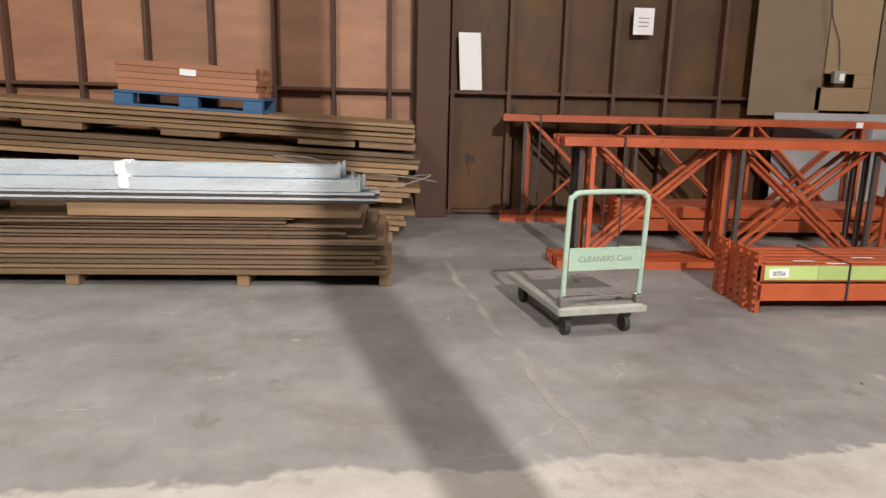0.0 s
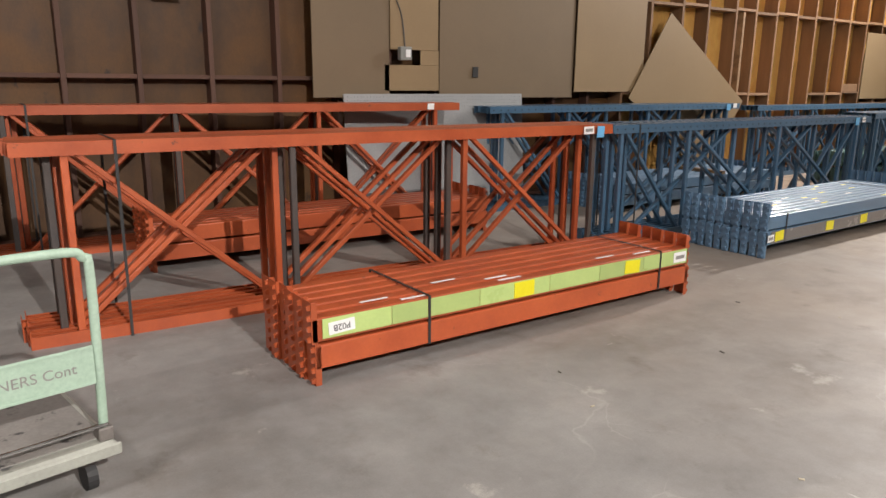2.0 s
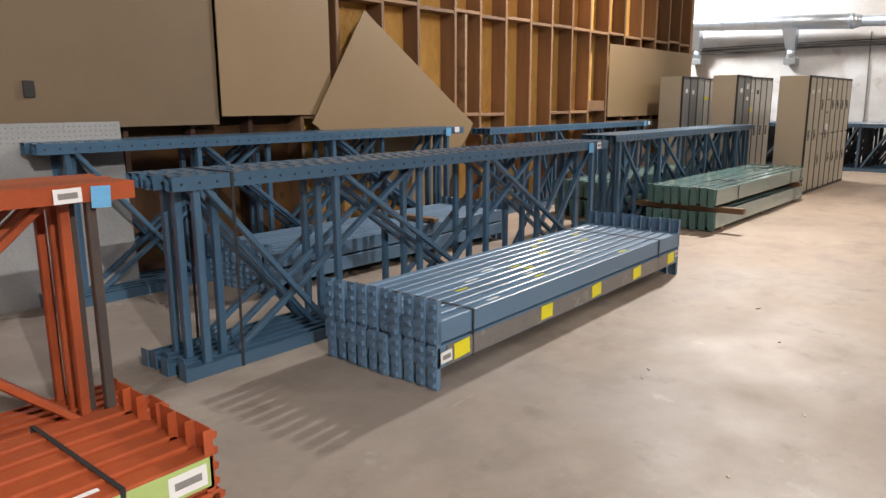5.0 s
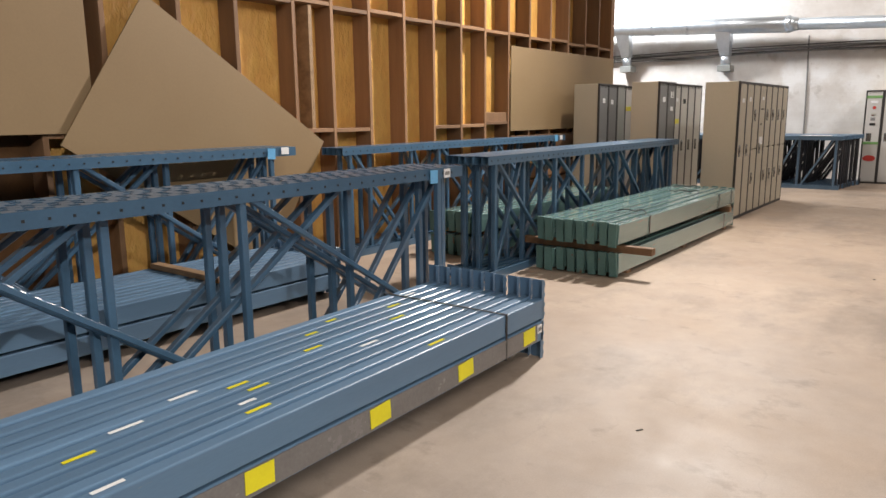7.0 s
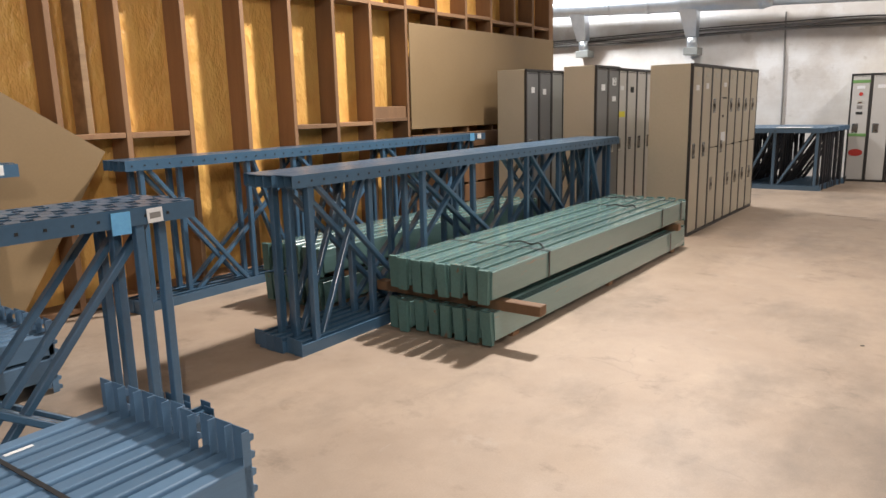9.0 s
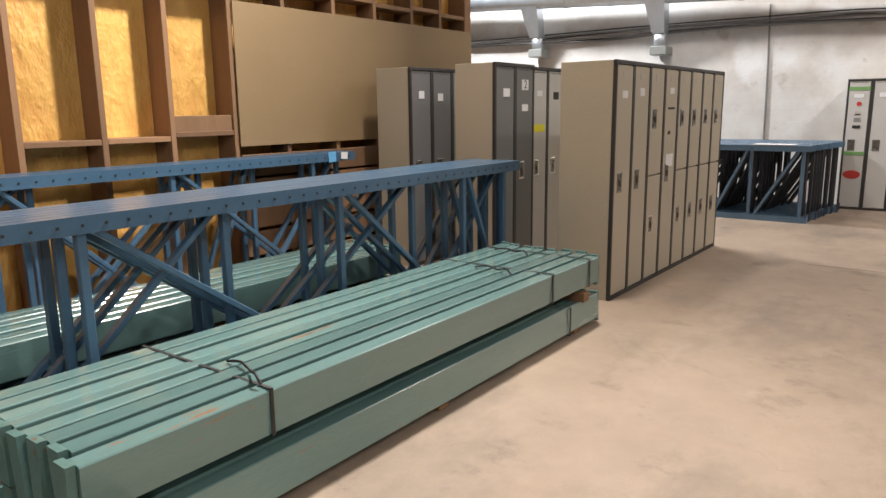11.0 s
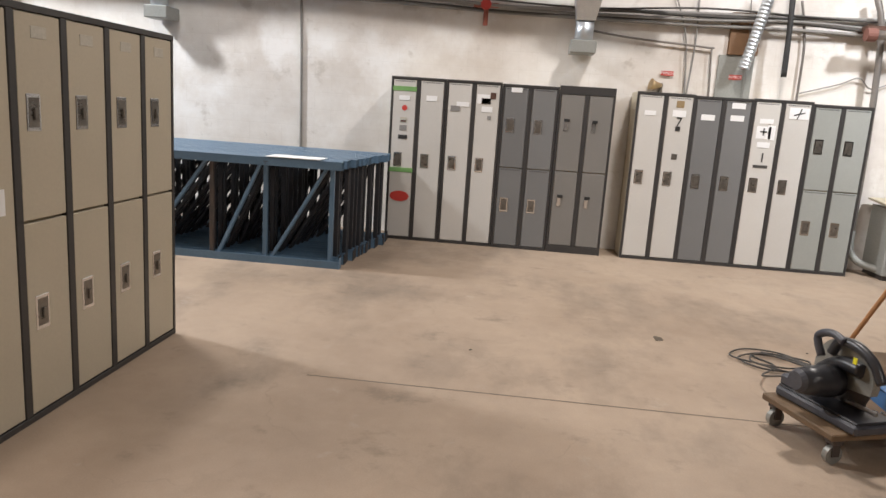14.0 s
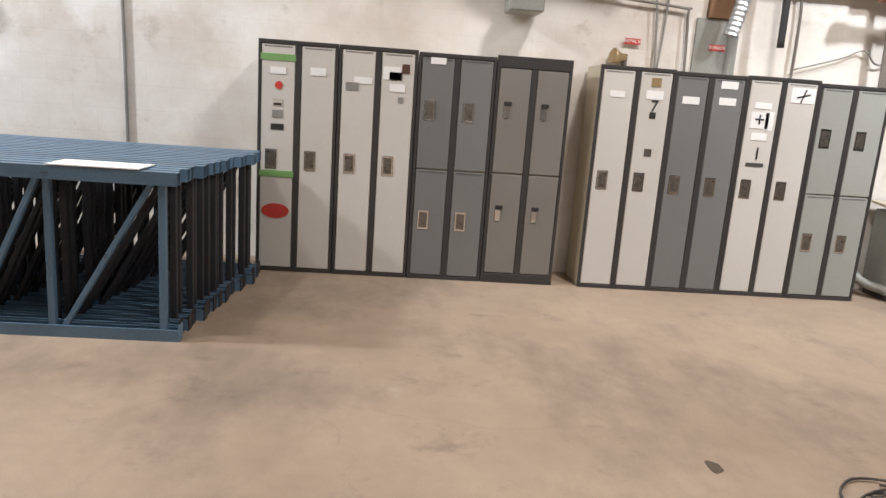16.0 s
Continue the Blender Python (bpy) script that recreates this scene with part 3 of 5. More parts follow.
def upright(name, length, height, mat, struts, label, slots, group, width=0.076, dark=None, web=None):
    """One welded frame on its edge: two posts along x, struts and diagonals between them. Its foot is the origin."""
    h = length / 2
    ob = thing(name, pose(0, 0, 0), label, "rack frame", group)
    w = width / 2 - 0.003

    def channel(back, edge, thick):
        d = thick if back > edge else -thick
        return [(-w, edge), (-w, back), (w, back), (w, edge), (w - 0.014, edge), (w - 0.014, edge + d), (w - 0.005, edge + d), (w - 0.005, back - d), (-w + 0.005, back - d), (-w + 0.005, edge + d), (-w + 0.014, edge + d), (-w + 0.014, edge)]

    part("post", Geo().prism(channel(0.0, 0.07, 0.005), "x", -h, h), mat, ob)
    if slots:
        part("post", perforated(Geo(), -h, h, -w, w, height, 0.1).mesh("post", mat, weld=True), mat, ob)
    else:
        part("post", Geo().prism(channel(height, height - 0.075, 0.005), "x", -h, h), mat, ob)
    bolt = Geo()
    for i in range(int(length / 0.1) if mat is BLUE else 0):
        x = -h + 0.05 + i * 0.1
        bolt.box(x - 0.006, x + 0.006, -width / 2 - 0.0006, -width / 2 + 0.002, height - 0.045, height - 0.033)
    if mat is BLUE:
        tagged(part("perforation", bolt, INK, ob), kind="stuff")
    for x in struts:
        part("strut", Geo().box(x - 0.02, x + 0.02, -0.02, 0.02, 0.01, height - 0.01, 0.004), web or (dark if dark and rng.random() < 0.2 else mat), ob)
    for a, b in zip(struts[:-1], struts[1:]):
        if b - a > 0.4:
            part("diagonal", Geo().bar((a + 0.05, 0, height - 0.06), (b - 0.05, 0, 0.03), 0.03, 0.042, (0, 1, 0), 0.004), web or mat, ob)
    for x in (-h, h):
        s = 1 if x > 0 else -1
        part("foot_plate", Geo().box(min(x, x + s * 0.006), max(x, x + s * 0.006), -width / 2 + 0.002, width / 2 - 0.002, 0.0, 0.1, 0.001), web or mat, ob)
    return ob


def upright_stack(x0, x1, y, count, height, mat, struts, label, slots, turn=0.0, width=0.076, dark=None):
    length, cx = x1 - x0, (x0 + x1) / 2
    first = upright("upright_frame", length, height, mat, [s - cx for s in struts], label, slots, label, width, dark)
    base = pose(cx, y, 0, 0, 0, turn)
    for i in range(count):
        m = base @ pose(rng.uniform(-0.03, 0.03), width * (i + 0.5), 0, 0, 0, 180 if i % 2 else 0)
        if i == 0:
            first.matrix_world = m
        else:
            copy_thing(first, m)
    return base


def band(x, y0, y1, z0, z1, label="black strapping band round stacked steel", m=None, w=0.016):
    """A strap round a stack."""
    g = Geo().box(x - w / 2, x + w / 2, y0 - 0.004, y1 + 0.004, z1, z1 + 0.003)
    g.box(x - w / 2, x + w / 2, y0 - 0.005, y0 - 0.002, z0, z1 + 0.003).box(x - w / 2, x + w / 2, y1 + 0.002, y1 + 0.005, z0, z1 + 0.003)
    g.box(x - w / 2, x + w / 2, y0 - 0.004, y1 + 0.004, z0 - 0.001, z0 + 0.001)
    return solid("strap", g, RUBBER, label, "strap", "black straps", m=m)


def tag(x, y, z, mat, w=0.1, h=0.07, m=None, bars=False, label="", text=""):
    ob = thing("tag", (m or Matrix()) @ pose(x, y, z, 0, rng.uniform(-4, 4), 0), label or "paper tag stuck on the steel", "label")
    part("sheet", Geo().box(-w / 2, w / 2, -0.003, 0, -h / 2, h / 2), mat, ob)
    if bars:
        part("text_line", Geo().box(-w * 0.35, w * 0.35, -0.0042, -0.003, -0.012, 0.012), CABLE_GREY, ob)
    if text:
        letters(text, h * 0.72, pose(0, -0.004, 0, 90, 180, 0), ob)
    return ob


upright_stack(2.05, 6.28, 5.66, 6, 1.11, ORANGE, [2.3, 3.56, 4.85, 6.1], "orange painted rack upright frame lying on its edge", False, -1.6, dark=DARK_STEEL)
upright_stack(1.9, 6.22, 7.82, 5, 1.22, ORANGE, [2.15, 3.42, 4.7, 5.95], "orange rack upright frame lying on edge by the wall", False, -4.6, dark=DARK_STEEL)
upright_stack(6.62, 11.1, 5.9, 6, 1.075, BLUE, [6.76, 7.7, 9.22, 10.85], "dark blue slotted rack upright frame lying on its edge", True, 0.0)
upright_stack(6.7, 11.2, 7.76, 6, 1.17, BLUE, [6.9, 7.9, 9.3, 10.95], "dark blue slotted rack frame lying by the stud wall", True, 0.0)
upright_stack(12.0, 16.75, 6.3, 6, 1.08, BLUE, [12.15, 13.25, 14.75, 16.0, 16.55], "smooth blue rack upright frame lying on its edge", False, 0.5)
upright_stack(11.97, 16.6, 7.98, 4, 1.12, BLUE, [12.1, 13.05, 13.55, 14.75, 16.1], "blue rack upright frame lying by the stud wall", False, 0.0)
band(2.55, 5.69, 6.17, 0.0, 1.112)
band(6.95, 5.9, 6.36, 0.0, 1.077)
band(2.3, 7.96, 8.38, 0.0, 1.222)
tag(6.0, 5.592, 1.07, PAPER, 0.11, 0.06, bars=True)
tag(6.13, 5.59, 1.055, CYAN, 0.08, 0.09, label="light blue tag stuck on orange steel")
tag(5.85, 7.672, 1.185, PAPER, 0.08, 0.06)
tag(10.9, 5.895, 1.035, PAPER, 0.07, 0.06, bars=True)
tag(10.75, 5.892, 1.02, CYAN, 0.08, 0.09, label="light blue tag stuck on blue steel")
tag(11.05, 7.755, 1.14, PAPER, 0.08, 0.06)
tag(10.9, 7.752, 1.12, CYAN, 0.08, 0.09, label="light blue tag stuck on blue steel")
tag(16.65, 6.335, 1.04, PAPER, 0.07, 0.05)
tag(16.3, 7.975, 1.085, CYAN, 0.09, 0.09, label="light blue tag stuck on blue steel")
tag(16.45, 7.975, 1.09, PAPER, 0.08, 0.06)

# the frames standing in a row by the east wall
# rear struts take rust and the row's inner shade as near-black paint
SHADED_WEB = material("shade_dark_rusty_paint", (0.022, 0.028, 0.038), 0.6, other=(0.035, 0.022, 0.016), scale=4, bump=0.1)
made = {}
for i in range(17):
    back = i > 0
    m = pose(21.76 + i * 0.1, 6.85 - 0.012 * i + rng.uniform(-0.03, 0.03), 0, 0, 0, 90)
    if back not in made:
        made[back] = upright("upright_frame", 3.5, 0.98, SKY_BLUE, [-1.66, -1.04, -0.53, 0.2, 1.0, 1.66], "light blue rack frame with rusty, shade-darkened struts" if back else "light blue rack frame on edge beside lockers", False, "light blue rack frames by the wall", 0.078, DARK_STEEL, SHADED_WEB if back else None)
        made[back].matrix_world = m
    else:
        copy_thing(made[back], m)
solid("white_card", Geo().box(21.72, 21.98, 5.28, 5.78, 0.985, 0.991), PAPER, "white card lying on light blue rack frames", "paper", m=None)


# ---- stacks of rack beams ----
def beam(name, length, width, depth, rise, plate, mat, label, group, plate_width=1.0):
    """A box beam along x with a step on its top edge and a connector plate with hooks at both ends."""
    h = length / 2
    ob = thing(name, pose(0, 0, 0), label, "rack beam", group)
    w = width / 2 - 0.002
    z0, z1 = rise, rise + depth
    profile = [(-w, z0), (w, z0), (w, z1 - 0.016), (w - 0.004, z1 - 0.013), (w * 0.5, z1 - 0.013), (w * 0.42, z1 - 0.004), (w * 0.34, z1), (-w + 0.007, z1), (-w + 0.002, z1 - 0.003), (-w, z1 - 0.008)]
    part("beam_body", Geo().prism(profile, "x", -h + 0.004, h - 0.004), mat, ob)
    for s in (-1, 1):
        g = Geo().box(s * h - 0.002, s * h + 0.002, -w, -w + 2 * w * (plate_width if s < 0 else 1.0), 0.001, plate - 0.001, 0.001)
        g.box(min(s * h, s * (h - 0.03)), max(s * h, s * (h - 0.03)), -w, -w + 0.004, 0.001, plate - 0.001, 0.001)
        end = part("connector_plate", g, mat, ob)
        n = 4
        for k in range(n):
            z = plate * (k + 0.5) / n
            part("hook", Geo().prism([(s * h, z - 0.016), (s * (h + 0.02), z - 0.012), (s * (h + 0.022), z + 0.006), (s * h, z + 0.016)], "y", -w + 0.006, -w + 0.02), mat, end)
    return ob


def beam_stack(x0, x1, y0, count, width, depth, plate, layers, mat, label, group, turn=0.0, jitter=0.012, plate_width=1.0):
    cx = (x0 + x1) / 2
    base = pose(cx, y0, 0, 0, 0, turn)
    for layer in range(layers):
        rise = (plate - depth - 0.006) if layer == 0 else 0.012
        one = beam("rack_beam", x1 - x0, width, depth, rise, plate, mat, label, group, plate_width)
        for i in range(count):
            m = base @ pose(rng.uniform(-jitter, jitter), (i + 0.5) * width, layer * plate)
            if i == 0:
                one.matrix_world = m
            else:
                copy_thing(one, m)
    return base


b = beam_stack(3.14, 5.95, 4.5, 6, 0.105, 0.118, 0.212, 2, ORANGE, "orange painted rack beam in a strapped stack", "orange rack beams in front", 1.0)
for x in (-0.75, 1.1):
    band(x, 0, 0.63, 0.085, 0.348, m=b)
for x0, x1 in ((-1.36, -0.98), (-0.977, -0.76), (-0.757, -0.42), (-0.417, 0.1), (0.103, 0.52), (0.523, 0.93), (0.933, 1.38)):
    solid("lime_label", Geo().box(x0, x1, -0.004, -0.0005, 0.236, 0.335, 0.001), LIME, "lime green label strip along orange beams", "label", "lime labels on the beams", m=b)
tag(-0.1, -0.005, 0.285, YELLOW, 0.15, 0.09, m=b, label="yellow label on the lime strip")
tag(0.82, -0.005, 0.285, YELLOW, 0.14, 0.085, m=b, label="yellow label on the lime strip")
tag(-1.26, -0.005, 0.285, PAPER, 0.14, 0.062, m=b, label="white label reading P02B upside down", text="P02B")
tag(1.3, -0.005, 0.285, PAPER, 0.13, 0.07, m=b, bars=True)
for x, y in ((-1.1, 0.1), (-0.9, 0.03), (-0.3, 0.1), (-0.25, 0.04), (0.6, 0.1), (0.9, 0.05), (-0.6, 0.2)):
    solid("paper_scrap", Geo().box(x, x + 0.16, y, y + 0.02, 0.3435, 0.345), PAPER, "white paper scrap stuck on orange beams", "label", m=b)
beam_stack(2.95, 6.05, 7.0, 6, 0.105, 0.118, 0.212, 2, ORANGE, "orange rack beam stacked behind the frames", "orange rack beams behind", -1.0)

b = beam_stack(7.38, 10.56, 4.88, 10, 0.085, 0.115, 0.236, 2, BLUE_BEAM, "dark blue rack beam in a strapped stack", "blue rack beams in front", 1.6, plate_width=0.74)
for x in (-1.3, 1.15):
    band(x, 0, 0.85, 0.11, 0.366, m=b)
solid("grey_wrap", Geo().box(-1.52, 1.5, -0.005, -0.0005, 0.122, 0.226), FILM, "grey film wrapped along the lowest blue beam", "wrap", m=b)
for x in (-1.4, -0.55, 0.1, 0.75, 1.4):
    tag(x, -0.006, 0.18, YELLOW, 0.13, 0.085, m=b, label="bright yellow sticker on blue beams")
tag(-1.53, -0.006, 0.17, PAPER, 0.09, 0.06, m=b, bars=True)
tag(1.52, -0.0065, 0.195, PAPER, 0.05, 0.05, m=b, bars=True, label="small white tag on the wrapped beam")
for k in range(16):
    x, y = rng.uniform(-1.25, 1.3), (rng.randrange(10) + 0.35) * 0.085
    solid("sticker", Geo().box(x, x + rng.uniform(0.07, 0.13), y, y + 0.018, 0.3645, 0.366), YELLOW if k % 3 else PAPER, "small sticker on top of blue beams" if k % 3 == 0 else "small yellow sticker on top of blue beams", "label", m=b)
b = beam_stack(7.9, 10.9, 6.98, 10, 0.085, 0.115, 0.2, 2, BLUE_BEAM, "dark blue rack beam stacked behind the frames", "blue rack beams behind", 0.5, plate_width=0.74)
solid("timber_batten", Geo().box(0.35, 0.43, -0.02, 0.8, 0.329, 0.37, 0.004), PINE, "pale timber batten across blue beams", "timber", m=b)


def channel_beam(length, width, depth, mat):
    """A folded channel with lips and a bent end plate."""
    h, w = length / 2, width / 2 - 0.006
    ob = thing("green_beam", pose(0, 0, 0), "sage green folded steel beam with rust marks", "rack beam", "sage green beams")
    g = Geo().prism([(-w, 0), (w, 0), (w, depth - 0.01), (w * 0.55, depth - 0.01), (w * 0.5, depth), (-w + 0.005, depth), (-w, depth - 0.005)], "x", -h + 0.03, h - 0.03)
    part("beam_body", g, mat, ob)
    for s in (-1, 1):
        lean = rng.uniform(-0.012, 0.012)
        x = s * (h - 0.025)
        g = Geo().prism([(-w + lean, -0.026), (w * 0.45 + lean, -0.026), (w * 0.8, depth * 1.04), (-w * 0.75, depth * 1.04)], "x", min(x, x + s * 0.03), max(x, x + s * 0.03))
        part("end_plate", g, GREEN_DARK, ob)
    return ob


def green_stack(x0, x1, y0, count, width, levels, depth, turn=0.0):
    base = pose((x0 + x1) / 2, y0, 0, 0, 0, turn)
    for z in levels:
        kinds = [channel_beam(x1 - x0, width, depth, GREEN) for _ in range(2)]
        for i in range(count):
            m = base @ pose(rng.uniform(-0.03, 0.03), (i + 0.5) * width, z + rng.uniform(0, 0.012), rng.uniform(-2, 2))
            if i < 2:
                kinds[i].matrix_world = m
            else:
                copy_thing(kinds[i % 2], m)
    return base


b = green_stack(12.72, 16.35, 5.42, 8, 0.105, (0.03, 0.305), 0.175, 0.3)
for x in (-1.66, 1.55):
    solid("timber_bearer", Geo().box(x - 0.04, x + 0.04, -0.26 if x < 0 else -0.02, 1.02, 0.212, 0.276, 0.004), STUD, "brown timber bearer between layers of beams", "timber", m=b)
for x in (-1.1, 1.1):
    band(x, 0, 0.84, 0.3, 0.484, m=b)
band(1.35, 0, 0.84, 0.025, 0.21, m=b)
band(1.62, 0, 0.84, 0.3, 0.487, m=b)
for x, y in ((-1.06, 0.16), (0.95, 0.3), (1.5, 0.5)):
    solid("strap_tail", Geo().tube(curve_points([(x + 0.04, y + 0.2, 0.492), (x + 0.03, y + 0.1, 0.512), (x, y, 0.505), (x - 0.05, y - 0.09, 0.53), (x - 0.06, y - 0.13, 0.5)], 4), 0.006, 6), RUBBER, "loose bent end of a black strap", "strap", "black straps", m=b)
for x in (-1.5, 0, 1.5):
    solid("timber_bearer", Geo().box(x - 0.04, x + 0.04, 0.02, 0.82, 0, 0.028, 0.003), STUD, "brown timber bearer under green beams", "timber", m=b)
b = green_stack(12.75, 15.9, 6.88, 6, 0.105, (0.03, 0.27), 0.175, -0.5)
for x in (-1.3, 0, 1.3):
    solid("timber_bearer", Geo().box(x - 0.04, x + 0.04, 0.02, 0.6, 0, 0.028, 0.003), STUD, "brown timber bearer under green beams", "timber", m=b)
    solid("timber_bearer", Geo().box(x - 0.04, x + 0.04, 0.02, 0.6, 0.212, 0.24, 0.003), STUD, "brown timber bearer between green beams", "timber", m=b)


# ---- lockers ----
def locker(m, doors, width, depth, height, colours, tiers, label, group, side=BEIGE, base=0.03, cap=0.03, latch="plate", stickers=(), plates=False):
    """A bank of lockers facing -y from its left front corner."""
    ob = thing("locker", m, label, "locker", group)
    w = width / doors
    part("body", Geo().box(0.004, width - 0.004, 0.03, depth, 0.0, height - 0.002, 0.003), side, ob)
    g = Geo().box(0, width, 0.0, 0.03, 0, base, 0.002).box(0, width, 0.0, 0.03, height - cap, height, 0.002)
    for i in range(doors + 1):
        t = 0.022
        g.box(max(0, i * w - t), min(width, i * w + t), 0.0005, 0.03, base + 0.0005, height - cap - 0.0005, 0.002)
    part("frame", g, TRIM, ob)
    for i in range(doors):
        n = tiers[i % len(tiers)]
        mat = colours[i % len(colours)]
        span = (height - base - cap) / n
        for k in range(n):
            z0, z1 = base + k * span + 0.006, base + (k + 1) * span - 0.006
            x0, x1 = i * w + 0.025, (i + 1) * w - 0.025
            door = part("door", Geo().box(x0, x1, 0.004, 0.028, z0, z1, 0.004), mat, ob)
            zc = z0 + (z1 - z0) * (0.5 if n == 1 else 0.53)
            xl = x0 + (x1 - x0) * 0.32
            if latch == "plate":
                hd = part("latch", Geo().box(xl - 0.046, xl + 0.046, 0.0, 0.006, zc - 0.08, zc + 0.08, 0.003), CHROME, door, "recessed latch plate")
                part("recess", Geo().box(xl - 0.033, xl + 0.033, -0.0015, 0.001, zc - 0.062, zc + 0.064), LATCH, door)
                part("lift_lever", Geo().box(xl - 0.008, xl + 0.012, -0.012, 0.0, zc - 0.03, zc + 0.02, 0.003), LATCH, door)
            else:
                part("lock", Geo().box(xl - 0.03, xl + 0.03, -0.004, 0.005, zc + 0.1, zc + 0.13, 0.002), INK, door)
                part("lift_plate", Geo().box(xl - 0.03, xl + 0.015, -0.003, 0.005, zc, zc + 0.095, 0.002), CHROME, door)
            if latch == "plate" and not plates:
                vents = Geo()
                for j in range(11):
                    xs = x0 + 0.03 + (x1 - x0 - 0.06) * j / 10
                    vents.box(xs - 0.005, xs + 0.005, 0.0025, 0.006, z1 - 0.02, z1 - 0.008)
                tagged(part("vents", vents, TRIM, door), kind="stuff")
            if k == n - 1 and plates:
                part("name_plate", Geo().box((x0 + x1) / 2 - 0.05, (x0 + x1) / 2 + 0.05, 0.001, 0.006, z1 - 0.1, z1 - 0.05, 0.001), PLATE, door, "faded paper name plate")
    for door, x, z, sw, sh, mat in stickers:
        part("sticker", Geo().box((door + x) * w - sw / 2, (door + x) * w + sw / 2, -0.0005, 0.0045, z - sh / 2, z + sh / 2), mat, ob)
    return ob


locker(pose(16.9, 5.6, 0), 8, 2.74, 0.46, 1.83, [BEIGE], [1, 1, 2, 1, 2, 2, 2, 2], "beige bank of eight lockers with dark trim", "free-standing lockers", plates=True, stickers=[
    (0, .5, 1.58, .1, .055, PAPER), (1, .5, 1.6, .09, .06, PAPER), (3, .5, 1.62, .1, .05, PAPER), (3, .5, 1.02, .17, .11, PAPER), 
    (3, .5, 1.47, .15, .018, INK), (3, .4, 1.26, .05, .03, INK)])
lk = locker(pose(17.0, 6.72, 0), 2, 0.66, 0.42, 1.87, [LOCK_GREY], [1], "beige-sided locker pair with grey doors", "free-standing lockers", stickers=[
    (0, .55, 1.62, .1, .07, PAPER), (1, .5, 1.69, .11, .09, PAPER), (1, .5, 1.49, .1, .06, PAPER)])
letters("2", 0.1, pose(0.495, -0.003, 1.69, 90, 0, 0), lk)
locker(pose(17.67, 6.76, 0), 4, 1.3, 0.4, 1.86, [LOCK_WHITE], [1], "beige-sided bank of four white lockers", "free-standing lockers", stickers=[
    (0, .5, 1.3, .2, .07, YELLOW), (1, .5, 1.6, .1, .07, INK), (0, .5, 1.62, .1, .05, PAPER)])
locker(pose(17.0, 7.64, 0), 3, 0.98, 0.42, 1.87, [LOCK_GREY, LOCK_GREY, LOCK_PALE], [1], "beige-sided bank of three grey lockers", "free-standing lockers", stickers=[
    (0, .5, 1.62, .08, .07, PAPER), (1, .4, 1.6, .08, .07, PAPER)])
locker(pose(17.99, 7.67, 0), 4, 1.3, 0.4, 1.86, [LOCK_WHITE], [1], "beige-sided bank of four white lockers", "free-standing lockers", stickers=[(0, .5, 1.5, .2, .07, YELLOW)])


def wall_locker(y, width, height, *more, **kw):
    return locker(pose(23.47, y, 0, 0, 0, -90), 2, width, 0.44, height, *more, group="lockers along the east wall", **kw)


W = 0.612
wl = wall_locker(4.985, W, 1.83, [LOCK_WHITE], [1], "white two-door locker with stickers and dark trim", stickers=[
    (0, .5, 1.70, .27, .05, GREEN_STICKER), (0, .5, 1.6, .12, .05, PAPER), (0, .5, 1.36, .075, .055, PLATE), (0, .5, 1.345, .06, .016, RED), (0, .5, 1.17, .1, .045, INK), (0, .5, 0.80, .27, .05, GREEN_STICKER), (1, .5, 1.61, .12, .06, PAPER), (0, .5, 1.27, .08, .06, CABLE_GREY)])
part("round_sticker", Geo().prism([(0.15 + 0.11 * math.cos(a * math.tau / 24), 0.5 + 0.06 * math.sin(a * math.tau / 24)) for a in range(24)], "y", -0.001, 0.0045), RED, wl, "oval red sticker")
part("round_sticker", Geo().prism([(0.16 + 0.03 * math.cos(a * math.tau / 20), 1.49 + 0.03 * math.sin(a * math.tau / 20)) for a in range(20)], "y", -0.001, 0.0045), RED, wl, "round red sticker")
wall_locker(4.985 - W - 0.006, W, 1.83, [LOCK_WHITE], [1], "white two-door locker with paper labels", stickers=[(0, .62, 1.57, .14, .05, PAPER), (0, .35, 1.52, .1, .06, CABLE_GREY), (1, .35, 1.64, .14, .1, PAPER), (1, .7, 1.68, .06, .07, STUD_DARK), (1, .45, 1.62, .1, .06, INK), (1, .5, 1.53, .12, .06, PAPER), (1, .6, 1.44, .04, .04, CABLE_GREY)])
wall_locker(4.985 - 2 * (W + 0.006), W, 1.82, [LOCK_GREY], [2], "dark grey two-tier locker with four doors", stickers=[(0, .5, 1.76, .12, .05, PAPER)])
wall_locker(4.985 - 3 * (W + 0.006), W - 0.01, 1.84, [LOCK_TAUPE], [2], "taupe two-tier locker with four doors", base=0.08, cap=0.09, latch="lock")
wl = wall_locker(2.304, W, 1.83, [LOCK_WHITE], [1], "white two-door locker with a number seven", stickers=[(0, .5, 1.61, .12, .05, PAPER), (1, .5, 1.62, .14, .07, PAPER), (1, .5, 1.46, .05, .05, INK), (1, .5, 1.72, .08, .07, BRASS), (1, .5, 1.16, .06, .06, LATCH)])
letters("7", 0.13, pose(W * 0.76, -0.003, 1.53, 90, 0, 0), wl)
wall_locker(2.304 - (W - 0.004), W - 0.006, 1.82, [LOCK_GREY], [1], "dark grey two-door locker with paper labels", stickers=[(0, .5, 1.6, .14, .06, PAPER), (1, .5, 1.61, .14, .06, PAPER), (1, .5, 1.74, .14, .06, PAPER)])
